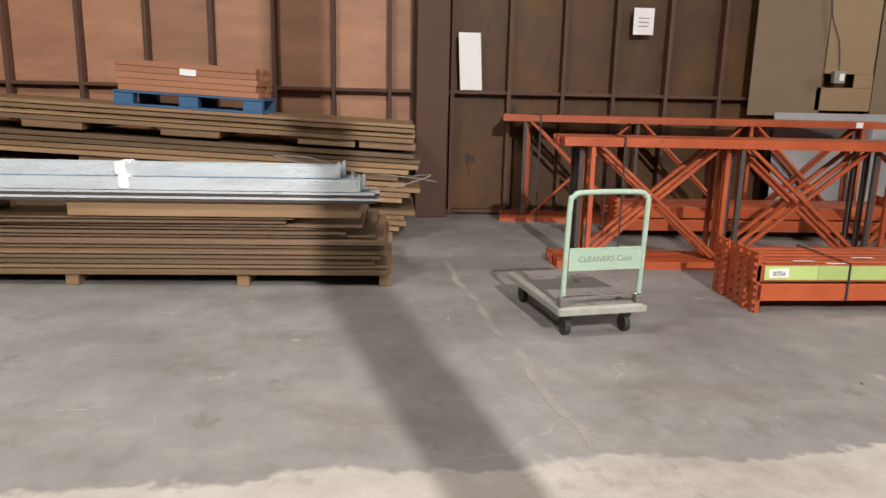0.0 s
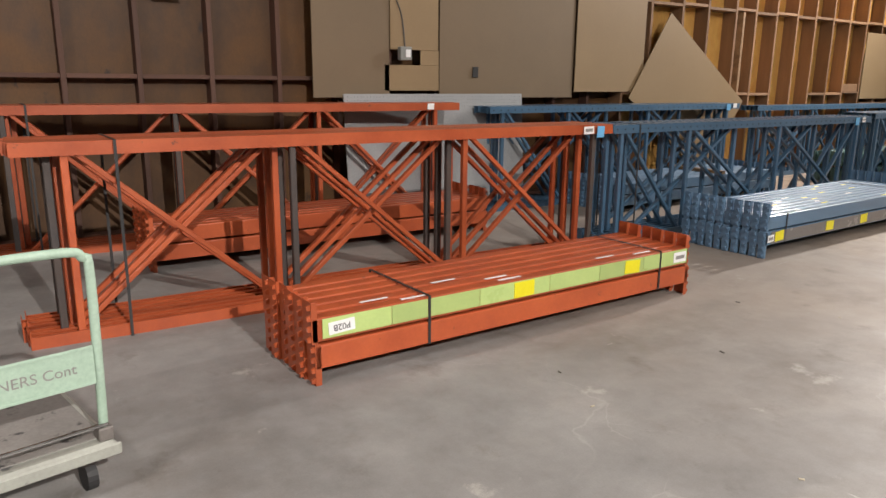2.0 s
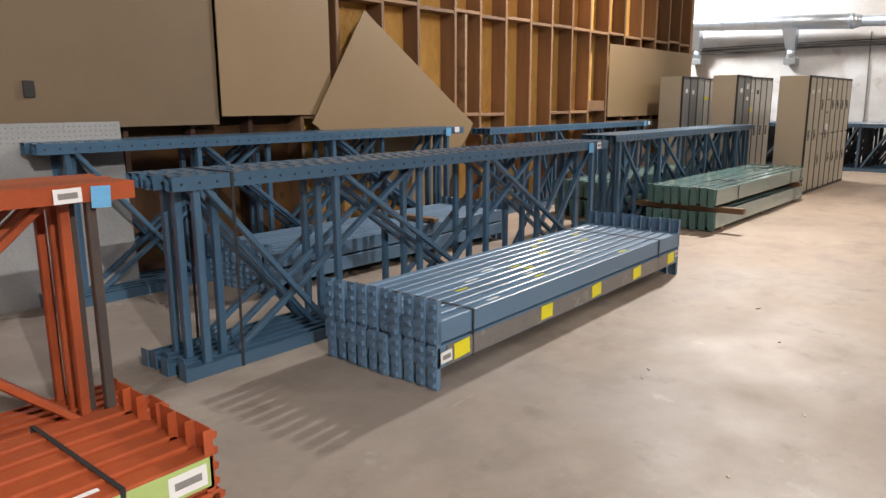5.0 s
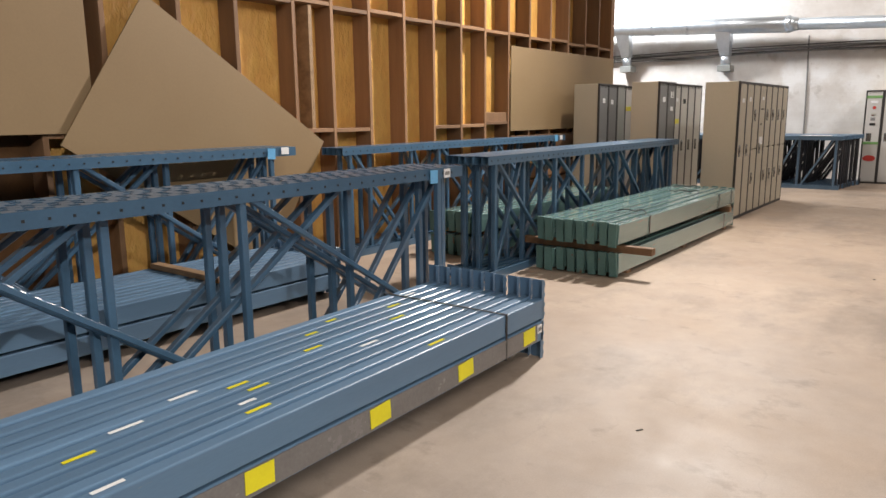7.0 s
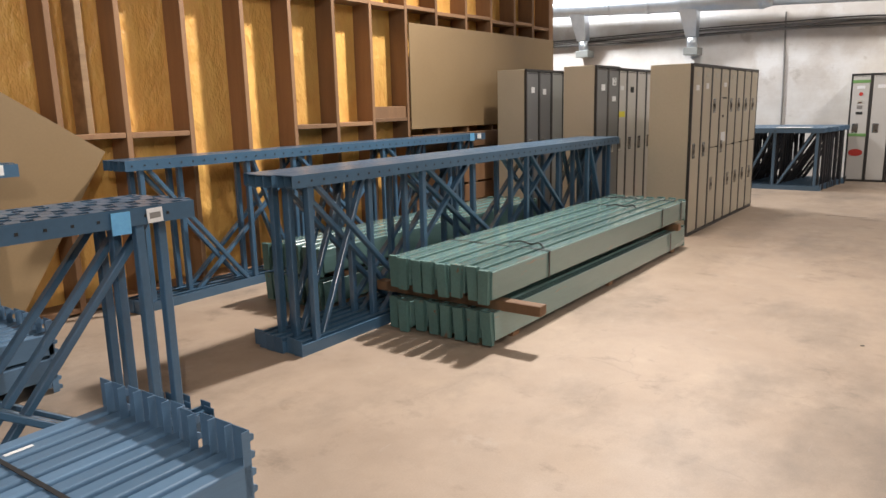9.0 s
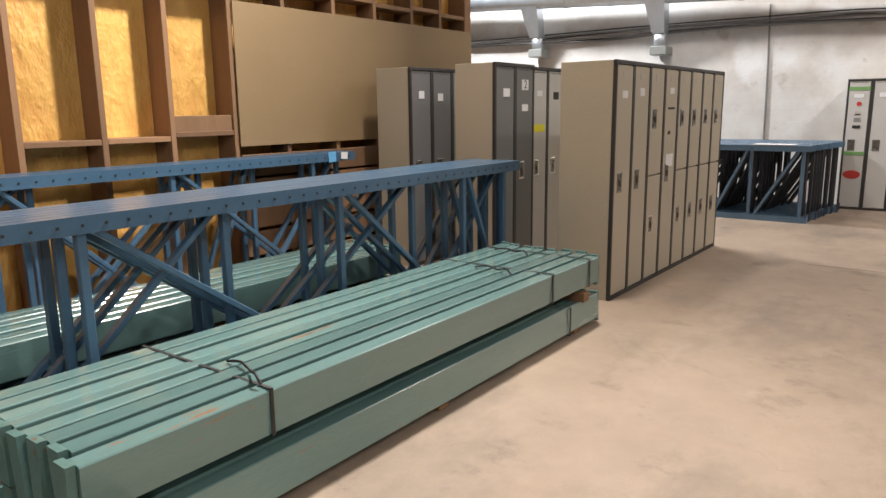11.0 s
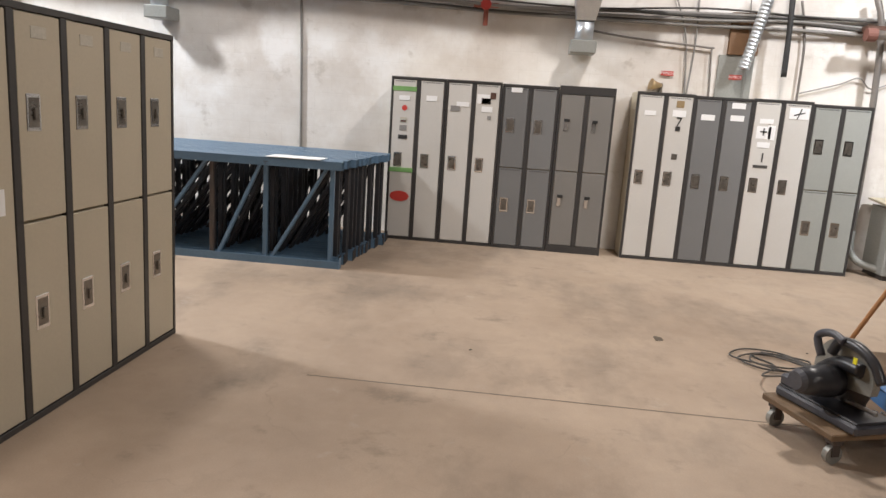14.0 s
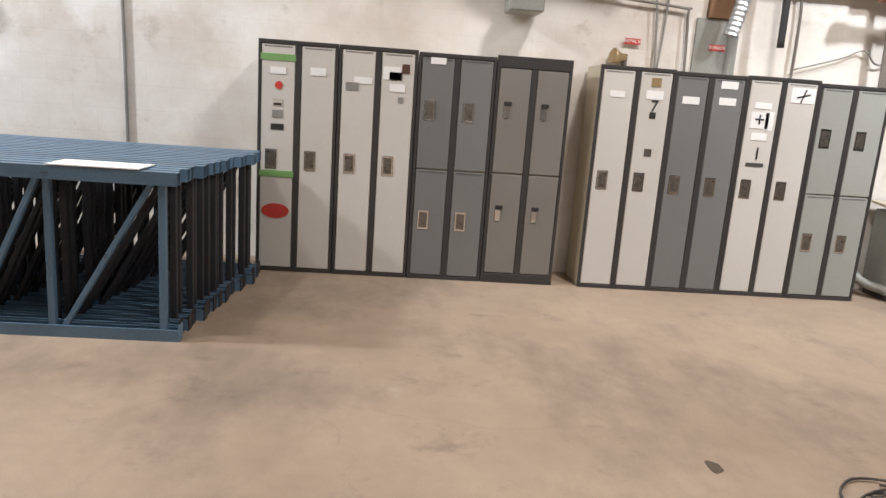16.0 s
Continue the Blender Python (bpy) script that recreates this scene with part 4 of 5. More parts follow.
wl = wall_locker(2.304 - 2 * (W - 0.004), W - 0.006, 1.83, [LOCK_WHITE], [1], "white two-door locker with taped notes", stickers=[(0, .5, 1.6, .14, .05, PAPER), (0, .45, 1.48, .15, .13, PAPER), (0, .72, 1.48, .07, .15, PAPER), (0, .5, 1.35, .13, .06, PAPER), (1, .55, 1.7, .2, .12, PAPER), (0, .5, 1.12, .15, .03, CABLE)])
letters("1", 0.14, pose(W * 0.26, -0.003, 1.21, 90, 0, 0), wl)
letters("+", 0.16, pose(W * 0.22, -0.003, 1.48, 90, 0, 0), wl)
part("stroke", Geo().bar((W * 0.68, -0.001, 1.68), (W * 0.86, -0.001, 1.71), 0.004, 0.012), INK, wl)
part("stroke", Geo().bar((W * 0.74, -0.001, 1.64), (W * 0.80, -0.001, 1.75), 0.004, 0.012), INK, wl)
wall_locker(2.304 - 3 * (W - 0.004), W - 0.006, 1.81, [LOCK_PALE], [2], "pale grey two-tier locker with four doors")
for k, y in enumerate((-1.2, -1.82, -2.44)):
    wall_locker(y, W, 1.82, [LOCK_PALE if k % 2 == 0 else LOCK_WHITE], [1], "beige-sided two-door locker by the transformer", stickers=[(0, .5, 1.6, .12, .06, PAPER)])

# ---- east wall services ----
def duct_z(y):
    return 3.08 + (y - 4) * 0.05


duct = thing("spiral_duct", pose(0, 0, 0), "long galvanised spiral duct high on the wall", "duct")
part("pipe", Geo().tube([(23.45, y, duct_z(y)) for y in (20, 16, 12, 8, 6.5)], 0.165, 20), ZINC, duct, smooth=True)
part("reducer", Geo().tube([(23.45, 6.5, duct_z(6.5)), (23.45, 6.3, duct_z(6.3))], [0.17, 0.12], 20), ZINC, duct, smooth=True)
part("pipe", Geo().tube([(23.45, 6.3, duct_z(6.3)), (23.45, 2.0, duct_z(2.0))], 0.12, 20), ZINC, duct, smooth=True)
for y in (6.5, 8.6, 9.4, 12.0, 14.5):
    part("joint_ring", Geo().tube([(23.45, y - 0.03, duct_z(y)), (23.45, y + 0.03, duct_z(y))], 0.178, 20), ZINC, duct)
for y, low in ((10.1, 2.4), (7.8, 2.32), (2.92, 2.2)):
    z = duct_z(y)
    drop = thing("duct_drop", pose(0, 0, 0), "galvanised branch duct with a grey outlet hood", "duct", "duct drops")
    g = Geo()
    top, bot = z - 0.1, low + 0.34
    g.add([(23.45 + dx * 0.12, y + dy * 0.17, top) for dx, dy in ((-1, -1), (1, -1), (1, 1), (-1, 1))] + [(23.68 + dx * 0.1, y + dy * 0.1, bot) for dx, dy in ((-1, -1), (1, -1), (1, 1), (-1, 1))],
          [(0, 1, 2, 3), (4, 5, 6, 7), (0, 1, 5, 4), (1, 2, 6, 5), (2, 3, 7, 6), (3, 0, 4, 7)])
    part("transition", g, ZINC, drop)
    part("elbow", Geo().tube([(23.68, y, bot), (23.70, y, bot - 0.12), (23.72, y, low + 0.12)], 0.1, 14), ZINC, drop, smooth=True)
    part("hood", Geo().box(23.6, 23.92, y - 0.14, y + 0.14, low, low + 0.14, 0.01), BOX_GREY, drop)


def run(name, pts, r, mat, label, category="cable", n=6):
    return solid(name, Geo().tube(curve_points(pts, 5), r, n), mat, label, category, smooth=True)


for k in range(6):
    z = 2.66 + k * 0.028
    pts = [(23.88 + rng.uniform(-0.04, 0.04), y, z + rng.uniform(-0.035, 0.035) - (0.06 if y < 5 else 0)) for y in (19, 15, 12.5, 10.5, 9, 7.6, 6.2, 5.0, 3.9, 2.8, 1.6, 0.6, -0.5, -2, -4)]
    run("cable_run", pts, rng.choice((0.011, 0.016, 0.02)), CABLE if k % 2 else CABLE_GREY, "slack grey and black cable along the wall")
run("thin_cable", [(23.9, 3.0, 2.5), (23.9, 2.4, 2.42), (23.9, 1.55, 2.36), (23.9, 1.5, 2.3), (23.9, 1.46, 1.7)], 0.012, CONDUIT, "thin conduit bent down behind lockers", "conduit")
run("thin_cable", [(23.9, 1.95, 2.9), (23.9, 1.8, 2.5), (23.9, 1.75, 2.1), (23.9, 1.72, 1.7)], 0.01, CABLE_GREY, "grey cable hanging down the wall")
run("thin_cable", [(23.9, 1.7, 2.9), (23.9, 1.68, 2.4), (23.9, 1.72, 1.7)], 0.01, CABLE_GREY, "grey cable hanging down the wall")
run("thin_cable", [(23.9, 0.62, 2.9), (23.9, 0.55, 2.6), (23.9, 0.52, 2.3), (23.9, 0.52, 1.7)], 0.014, CONDUIT, "grey conduit running down behind lockers", "conduit")
run("thin_cable", [(23.9, 1.15, 2.9), (23.9, 1.1, 2.3), (23.9, 1.1, 1.7)], 0.006, CABLE_GREY, "thin grey wire on the wall")
run("thin_cable", [(23.9, 0.5, 1.93), (23.9, 0.1, 2.05), (23.9, -0.1, 2.13), (23.9, -0.25, 2.02), (23.9, -0.6, 2.13), (23.9, -1.4, 2.1), (23.9, -3, 2.1)], 0.008, CABLE_GREY, "thin grey cable looping along the wall")
run("vertical_conduit", [(23.8, -0.1, 2.95), (23.78, -0.16, 2.75), (23.78, -0.2, 2.5), (23.78, -0.23, 2.0), (23.78, -0.25, 1.2), (23.78, -0.25, 0.45)], 0.034, CONDUIT, "dark steel conduit running down the wall", "conduit", 10)
run("flex_conduit", [(23.78, -0.25, 0.47), (23.76, -0.26, 0.25), (23.68, -0.34, 0.13), (23.5, -0.5, 0.1), (23.4, -0.62, 0.12)], 0.04, BOX_GREY, "thick grey flexible conduit into the transformer", "conduit", 10)
run("hanging_pipe", [(23.93, 0.78, 3.05), (23.75, 0.78, 3.0), (23.7, 0.77, 2.5), (23.7, 0.76, 2.08)], 0.03, RUBBER, "black pipe hanging open down the wall", "pipe", 10)
run("crack_pipe", [(23.93, 6.19, 3.0), (23.93, 6.16, 1.8), (23.93, 6.14, 0.4)], 0.014, CABLE_GREY, "thin grey conduit down the white wall", "conduit")
for y in (-0.55, -2.5, -4.5):
    solid("pipe_hanger", Geo().box(23.58, 23.94, y + 0.05, y + 0.08, 2.6, 2.62).box(23.58, 23.62, y + 0.05, y + 0.08, 2.56, 2.6), CONDUIT, "steel bracket holding the wall pipe", "bracket")
pipe = thing("steel_pipe", pose(0, 0, 0), "dark steel pipe with a rusty red end cap", "pipe")
part("pipe", Geo().tube([(23.6, -0.02, 2.55), (23.6, -5.0, 2.5)], 0.05, 14), CONDUIT, pipe, smooth=True)
part("end_cap", Geo().tube([(23.6, 0.04, 2.55), (23.6, -0.06, 2.55)], 0.068, 14), material("rusty_cap", (0.20, 0.085, 0.065), 0.7), pipe, "rusty red cap")
part("clamp", Geo().box(23.54, 23.66, -0.58, -0.54, 2.46, 2.64, 0.004), CONDUIT, pipe)
solid("pipe_shelf", Geo().box(23.72, 23.949, -5, -0.02, 2.6, 2.66, 0.004), STUD_DARK, "dark ledge above the wall pipe", "shelf")
pts = []
flex = Geo()
for i in range(40):
    t = i / 39
    pts.append((23.75, 1.0 + 0.17 * t, 2.95 - 0.8 * t))
flex.tube(pts, [0.055 + 0.007 * (i % 2) for i in range(40)], 12)
solid("flex_duct", flex, ZINC, "crinkled silver flexible duct hanging on the wall", "duct")
solid("wood_backing", Geo().box(23.9, 23.948, 1.0, 1.32, 2.3, 2.75, 0.004), STUD, "brown wooden block behind the silver duct", "board")
solid("metal_backing", Geo().box(23.925, 23.948, 1.02, 1.4, 1.6, 2.296, 0.002), BOX_GREY, "grey steel plate fixed to the wall", "plate")
for y, z in ((1.94, 2.06), (1.2, 2.06)):
    lab = thing("wall_label", pose(23.92, y, z, 0, 0, -90), "small red label lettered REPACK on the wall", "label")
    part("sheet", Geo().box(-0.07, 0.07, -0.002, 0.002, -0.025, 0.025), RED, lab)
    letters("REPACK", 0.04, pose(0, -0.004, 0, 90, 0, 0), lab, PAPER)
horn = thing("wall_horn", pose(23.9, 2.03, 1.92), "brass-coloured horn on the wall above lockers", "horn")
part("bell", Geo().tube([(0, -0.03, 0), (-0.02, 0.0, 0), (-0.04, 0.05, 0), (-0.05, 0.09, 0.01)], [0.03, 0.035, 0.05, 0.065], 14), BRASS, horn, smooth=True)
part("bracket", Geo().box(-0.02, 0.04, -0.05, -0.02, -0.08, 0.03, 0.004), LATCH, horn)
valve = thing("wall_valve", pose(23.86, 4.02, 2.62), "rusty red valve fitting under wall cables", "valve")
part("body", Geo().tube([(0, -0.14, 0.06), (0, 0.14, 0.06)], 0.03, 10).tube([(0, 0, 0.06), (0, 0, -0.16)], 0.028, 10), material("rusty_valve", (0.30, 0.09, 0.06), 0.6), valve)
part("wheel", Geo().tube([(-0.06, 0, 0.06), (-0.075, 0, 0.06)], 0.06, 12), RED, valve)

# the dry transformer
tx = thing("transformer", pose(23.36, -1.08, 0), "grey floor-standing transformer box with a tan lid", "transformer")
part("case", Geo().box(0.03, 0.5, 0, 0.63, 0.05, 0.78, 0.01), BOX_GREY, tx)
part("front_panel", Geo().box(0.015, 0.03, 0.03, 0.6, 0.06, 0.74, 0.006), BOX_GREY, tx)
part("base", Geo().box(0.05, 0.48, 0.02, 0.61, 0, 0.05), TRIM, tx)
part("lid", Geo().prism([(-0.01, 0.785), (0.52, 0.83), (0.52, 0.85), (-0.01, 0.805)], "y", -0.03, 0.67), TAN_TOP, tx, "pale tan lid")
part("name_plate", Geo().box(0.008, 0.015, 0.24, 0.38, 0.54, 0.58, 0.001), PAPER, tx)
part("plate_bar", Geo().box(0.007, 0.015, 0.23, 0.39, 0.582, 0.6, 0.001), INK, tx)

# ---- trolley ----
trolley = thing("platform_trolley", pose(1.845, 4.43, 0, 0, 0, 10.6), "mint green platform trolley with a worn grey deck", "trolley")
L, Wd, Z = 0.92, 0.56, 0.2
part("deck", Geo().box(-Wd / 2, Wd / 2, -L / 2, L / 2, Z - 0.045, Z, 0.015), WORN, trolley)
part("deck_mat", Geo().box(-Wd / 2 + 0.03, Wd / 2 - 0.03, -L / 2 + 0.06, L / 2 - 0.03, Z, Z + 0.004), DECK, trolley, "torn dark deck covering")
part("bumper", Geo().box(-Wd / 2 - 0.008, Wd / 2 + 0.008, -L / 2 - 0.012, -L / 2 - 0.0005, Z - 0.05, Z - 0.005, 0.005), WORN, trolley)
part("bumper", Geo().box(-Wd / 2 - 0.012, -Wd / 2 - 0.0005, -L / 2, L / 2, Z - 0.05, Z - 0.005, 0.005), WORN, trolley)
hy = -L / 2 + 0.045
pts = [(-Wd / 2 + 0.03, hy, Z), (-Wd / 2 + 0.03, hy - 0.03, Z + 0.6), (-Wd / 2 + 0.05, hy - 0.033, Z + 0.665), (-Wd / 2 + 0.11, hy - 0.035, Z + 0.69),
       (Wd / 2 - 0.11, hy - 0.035, Z + 0.69), (Wd / 2 - 0.05, hy - 0.033, Z + 0.665), (Wd / 2 - 0.03, hy - 0.03, Z + 0.6), (Wd / 2 - 0.03, hy, Z)]
part("push_handle", Geo().tube(curve_points(pts, 5), 0.016, 12), MINT, trolley, smooth=True)
plate = part("name_panel", Geo().box(-Wd / 2 + 0.045, Wd / 2 - 0.045, hy - 0.03, hy - 0.024, Z + 0.22, Z + 0.36, 0.002), MINT, trolley)
letters("CLEANERS Cont", 0.05, pose(0.0, hy - 0.0312, Z + 0.29, 90, 0, 0), plate, CABLE_GREY)
part("panel_rim", Geo().box(-Wd / 2 + 0.05, Wd / 2 - 0.05, hy - 0.0325, hy - 0.0305, Z + 0.35, Z + 0.357).box(-Wd / 2 + 0.05, Wd / 2 - 0.05, hy - 0.0325, hy - 0.0305, Z + 0.223, Z + 0.23), MINT, plate)
part("spring_bar", Geo().tube([(-Wd / 2 + 0.02, hy - 0.02, Z + 0.06), (Wd / 2 - 0.02, hy - 0.02, Z + 0.06)], 0.007, 8), CHROME, trolley)
for x in (-Wd / 2 + 0.03, Wd / 2 - 0.03):
    part("hinge", Geo().box(x - 0.025, x + 0.025, hy - 0.03, hy + 0.03, Z, Z + 0.05, 0.005), CONDUIT, trolley)
for x in (-0.2, 0.2):
    for y in (-0.36, 0.36):
        caster = part("caster", Geo().box(x - 0.03, x + 0.03, y - 0.035, y + 0.035, 0.1, Z - 0.045, 0.006), DARK_STEEL, trolley)
        part("wheel", Geo().tube([(x - 0.018, y, 0.055), (x + 0.018, y, 0.055)], 0.055, 18), RUBBER, caster)

# ---- lumber ----
def sheet_pile(x1, x0, y0, y1, z, sheets, mat, label, group, place=Matrix()):
    """Sheets laid on one another, ends not quite flush."""
    for t in sheets:
        dx, dy, turn = rng.uniform(-0.16, 0.02), rng.uniform(-0.04, 0.03), rng.uniform(-0.5, 0.5)
        cx, cy = (x0 + x1) / 2, (y0 + y1) / 2
        solid("plywood_sheet", Geo().box(x0 - cx, x1 - cx, y0 - cy, y1 - cy, 0, t - 0.009, 0.002), rng.choice(mat), label, "plywood", group, m=place @ pose(cx + dx, cy + dy, z, 0, 0, turn))
        z += t
    return z


for x in (-3.0, -1.68, -0.45, 0.6):
    solid("skid", Geo().box(x - 0.045, x + 0.045, 5.12, 6.3, 0, 0.09, 0.004), PINE, "pale timber skid under the plywood pile", "timber")
z = sheet_pile(0.64, -3.4, 5.1, 6.3, 0.09, [0.05, 0.03, 0.045, 0.03, 0.05, 0.03, 0.045, 0.025], (PLYEDGE, DARKPLY), "tan plywood sheet in a front pile", "front plywood pile")
z = sheet_pile(0.42, -3.4, 5.1, 6.25, z, [0.03, 0.022, 0.03], (PLYEDGE, DARKPLY), "tan plywood sheet in a front pile", "front plywood pile")
z = sheet_pile(0.02, -3.4, 5.08, 6.2, z, [0.025, 0.02], (PLYEDGE, DARKPLY), "bowed tan plywood sheet near the pile top", "front plywood pile")
solid("timber_beam", Geo().box(-1.66, 0.42, 5.1, 5.2, z, z + 0.115, 0.004), PINE, "pale square timber under the steel profiles", "timber")
solid("timber_beam", Geo().box(-3.4, -2.2, 5.4, 5.5, z, z + 0.115, 0.004), PINE, "pale square timber under the steel profiles", "timber")
zb = z + 0.116
for k in range(4):
    for j in range(3):
        solid("steel_profile", Geo().prism([(5.06 + j * 0.11, zb + k * 0.02), (5.16 + j * 0.11, zb + k * 0.02), (5.16 + j * 0.11, zb + k * 0.02 + 0.017), (5.06 + j * 0.11, zb + k * 0.02 + 0.017)], "x", -3.4, 0.56 + rng.uniform(-0.05, 0.0)), ALU if k % 2 else DARK_STEEL, "long flat galvanised profile in a pile", "profile", "galvanised profiles")
zb += 0.082
def steel_channel(x1, y, z, size, collar):
    """A long folded channel, open upwards, with an end lug and a paper collar."""
    ob = thing("steel_channel", pose(x1, y, z), "bright galvanised channel with end lugs", "profile", "galvanised channels")
    t = 0.008
    part("channel", Geo().prism([(0, 0), (size, 0), (size, size), (size - t, size), (size - t, t), (t, t), (t, size), (0, size)], "x", -3.4 - x1, -0.021), ALU, ob)
    part("end_lug", Geo().box(-0.02, 0, -0.005, size + 0.005, 0, size + 0.028, 0.003), ALU, ob)
    part("collar", Geo().box(collar - x1, collar - x1 + 0.08, -0.008, size + 0.008, 0.001, size + 0.012, 0.01), PAPER, ob, "pale wrapped collar")
    return ob


for y, x1, size in ((5.06, 0.42, 0.09), (5.17, 0.45, 0.085), (5.28, 0.36, 0.09)):
    steel_channel(x1, y, zb, size, -1.28)
zt = zb + 0.092
for y, x1 in ((5.12, 0.27), (5.24, 0.30)):
    steel_channel(x1, y, zt, 0.085, -1.32)
run("loose_wire", [(0.2, 5.2, zt + 0.1), (0.0, 5.25, zt + 0.14), (-0.25, 5.4, zt + 0.12), (0.3, 5.3, zt + 0.04), (0.8, 5.5, zb + 0.06), (1.0, 5.5, zb + 0.03)], 0.004, CABLE_GREY, "springy loose steel wire on the profiles", "wire")
run("loose_wire", [(0.45, 5.15, zb), (0.7, 5.3, zb + 0.02), (0.95, 5.5, zb + 0.08), (0.8, 5.7, zb + 0.05)], 0.004, CABLE_GREY, "springy loose steel wire on the profiles", "wire")

TILTED = pose(0.86, 0, 0, 0, 2.7, 0) @ pose(-0.86, 0, 0)
z = 0.1
for x in (-3.0, -1.5, -0.2, 0.6):
    solid("skid", Geo().box(x - 0.05, x + 0.05, 6.8, 7.9, 0, 0.1 + 0.0472 * (0.86 - x), 0.004), PINE, "pale timber skid under the rear pile", "timber")
z = sheet_pile(0.86, -4.4, 6.8, 7.95, z, [0.045, 0.06, 0.05, 0.045], (PINE, PINE, PLYEDGE), "pale timber panel in the rear pile", "rear timber pile", TILTED)
for level, gaps in ((z, (-2.6, -1.2, 0.2)), (z + 0.28, (-1.9, -0.6, 0.55)), (z + 0.58, (-2.4, -1.15, 0.12, 0.7))):
    for x in gaps:
        solid("timber_block", Geo().box(x - 0.42, x + 0.12, 6.82, 7.92, level, level + 0.07, 0.004), PINE, "pale timber spacer block in the rear pile", "timber", "spacers in the rear pile", m=TILTED)
    sheet_pile(0.88, -4.4, 6.8, 7.95, level + 0.07, [0.05, 0.055, 0.05, 0.05] if level < z + 0.3 else [0.05, 0.05, 0.045], (PINE, PINE, PLYEDGE), "pale timber panel in the rear pile", "rear timber pile", TILTED)
RT = z + 0.58 + 0.07 + 0.145
solid("plywood_sheet", Geo().box(-4.4, 0.8, 6.83, 7.95, RT, RT + 0.03, 0.003), PINE, "pale plywood sheet topping the rear pile", "plywood", m=TILTED)
RT += 0.031
pallet = thing("blue_pallet", TILTED @ pose(-1.35, 7.35, RT), "blue painted wooden pallet on the timber pile", "pallet")
for x in (-0.6, 0.0, 0.6):
    part("block", Geo().box(x - 0.09, x + 0.09, -0.4, -0.28, 0.02, 0.12, 0.004), PALLET_BLUE, pallet)
    part("block", Geo().box(x - 0.09, x + 0.09, 0.28, 0.4, 0.02, 0.12, 0.004), PALLET_BLUE, pallet)
for y in (-0.4, -0.06, 0.28):
    part("bottom_board", Geo().box(-0.69, 0.69, y, y + 0.12, 0, 0.02, 0.002), PALLET_BLUE, pallet)
for k in range(6):
    part("top_board", Geo().box(-0.69, 0.69, -0.41 + k * 0.14, -0.29 + k * 0.14, 0.12, 0.14, 0.002), PALLET_BLUE, pallet)
z = RT + 0.141
for k in range(5):
    for j in range(3):
        solid("board", Geo().box(-0.66, 0.64, -0.12, 0.12, 0, 0.055, 0.004), REDWOOD, "reddish-brown board stacked on the blue pallet", "timber", "reddish boards on the pallet", m=TILTED @ pose(-1.35 + rng.uniform(-0.02, 0.02), 7.08 + j * 0.26, z + k * 0.057, 0, 0, rng.uniform(-0.6, 0.6)))
tag(-1.35, 6.945, z + 0.2, PAPER, 0.15, 0.06, m=TILTED)

# ---- cut-off saw on its dolly ----
D = pose(19.07, 1.69, 0, 0, 0, 19)
dolly = thing("wooden_dolly", D, "worn plywood dolly on four swivel casters", "dolly")
part("deck", Geo().box(-0.25, 0.25, -0.4, 0.4, 0.13, 0.165, 0.006), PLYEDGE, dolly)
for x in (-0.2, 0.2):
    for y in (-0.34, 0.34):
        c = part("caster", Geo().box(x - 0.03, x + 0.03, y - 0.03, y + 0.03, 0.1, 0.13, 0.004).box(x - 0.024, x - 0.018, y - 0.02, y + 0.02, 0.04, 0.1).box(x + 0.018, x + 0.024, y - 0.02, y + 0.02, 0.04, 0.1), DARK_STEEL, dolly)
        part("wheel", Geo().tube([(x - 0.015, y, 0.045), (x + 0.015, y, 0.045)], 0.045, 16), GUARD, c)
S = D @ pose(-0.02, 0.2, 0.166, 0, 0, 3)
saw = thing("chop_saw", S, "black abrasive cut-off saw with a steel guard", "saw")
part("base", Geo().box(-0.26, 0.26, -0.12, 0.13, 0, 0.05, 0.012), CHARCOAL, saw)
part("base_top", Geo().box(-0.25, 0.25, -0.11, 0.12, 0.05, 0.062, 0.006), BLACK, saw)
part("pivot", Geo().box(0.08, 0.2, -0.05, 0.06, 0.06, 0.14, 0.015), BLACK, saw)
part("motor", Geo().tube([(0.0, 0.02, 0.17), (0.0, 0.08, 0.17), (0.0, 0.16, 0.175), (0.0, 0.24, 0.18)], [0.075, 0.08, 0.075, 0.06], 18), BLACK, saw, smooth=True)
part("motor_cap", Geo().tube([(0.0, 0.24, 0.18), (0.0, 0.265, 0.18)], [0.06, 0.045], 18), CHARCOAL, saw)
arc = [(-0.0 + 0.178 * math.cos(a), 0.2 + 0.178 * math.sin(a)) for a in [math.radians(d) for d in range(-25, 206, 11)]]
part("blade_guard", Geo().prism(arc, "y", -0.06, -0.015), GUARD, saw)
part("blade", Geo().tube([(0, -0.036, 0.19), (0, -0.032, 0.19)], 0.165, 32), DARK_STEEL, saw)
part("arm", Geo().tube(curve_points([(0.15, 0.01, 0.12), (0.1, 0.0, 0.2), (0.0, 0.0, 0.26), (-0.12, 0.0, 0.26)], 4), 0.034, 10), BLACK, saw, smooth=True)
part("handle", Geo().tube(curve_points([(0.04, 0.03, 0.30), (0.0, 0.03, 0.37), (-0.1, 0.03, 0.375), (-0.2, 0.03, 0.33), (-0.26, 0.03, 0.25)], 5), 0.024, 10), BLACK, saw, smooth=True)
part("hand_loop", Geo().tube(curve_points([(0.08, 0.05, 0.27), (0.12, 0.05, 0.36), (0.04, 0.05, 0.40), (-0.04, 0.05, 0.38)], 5), 0.02, 10), CHARCOAL, saw, smooth=True)
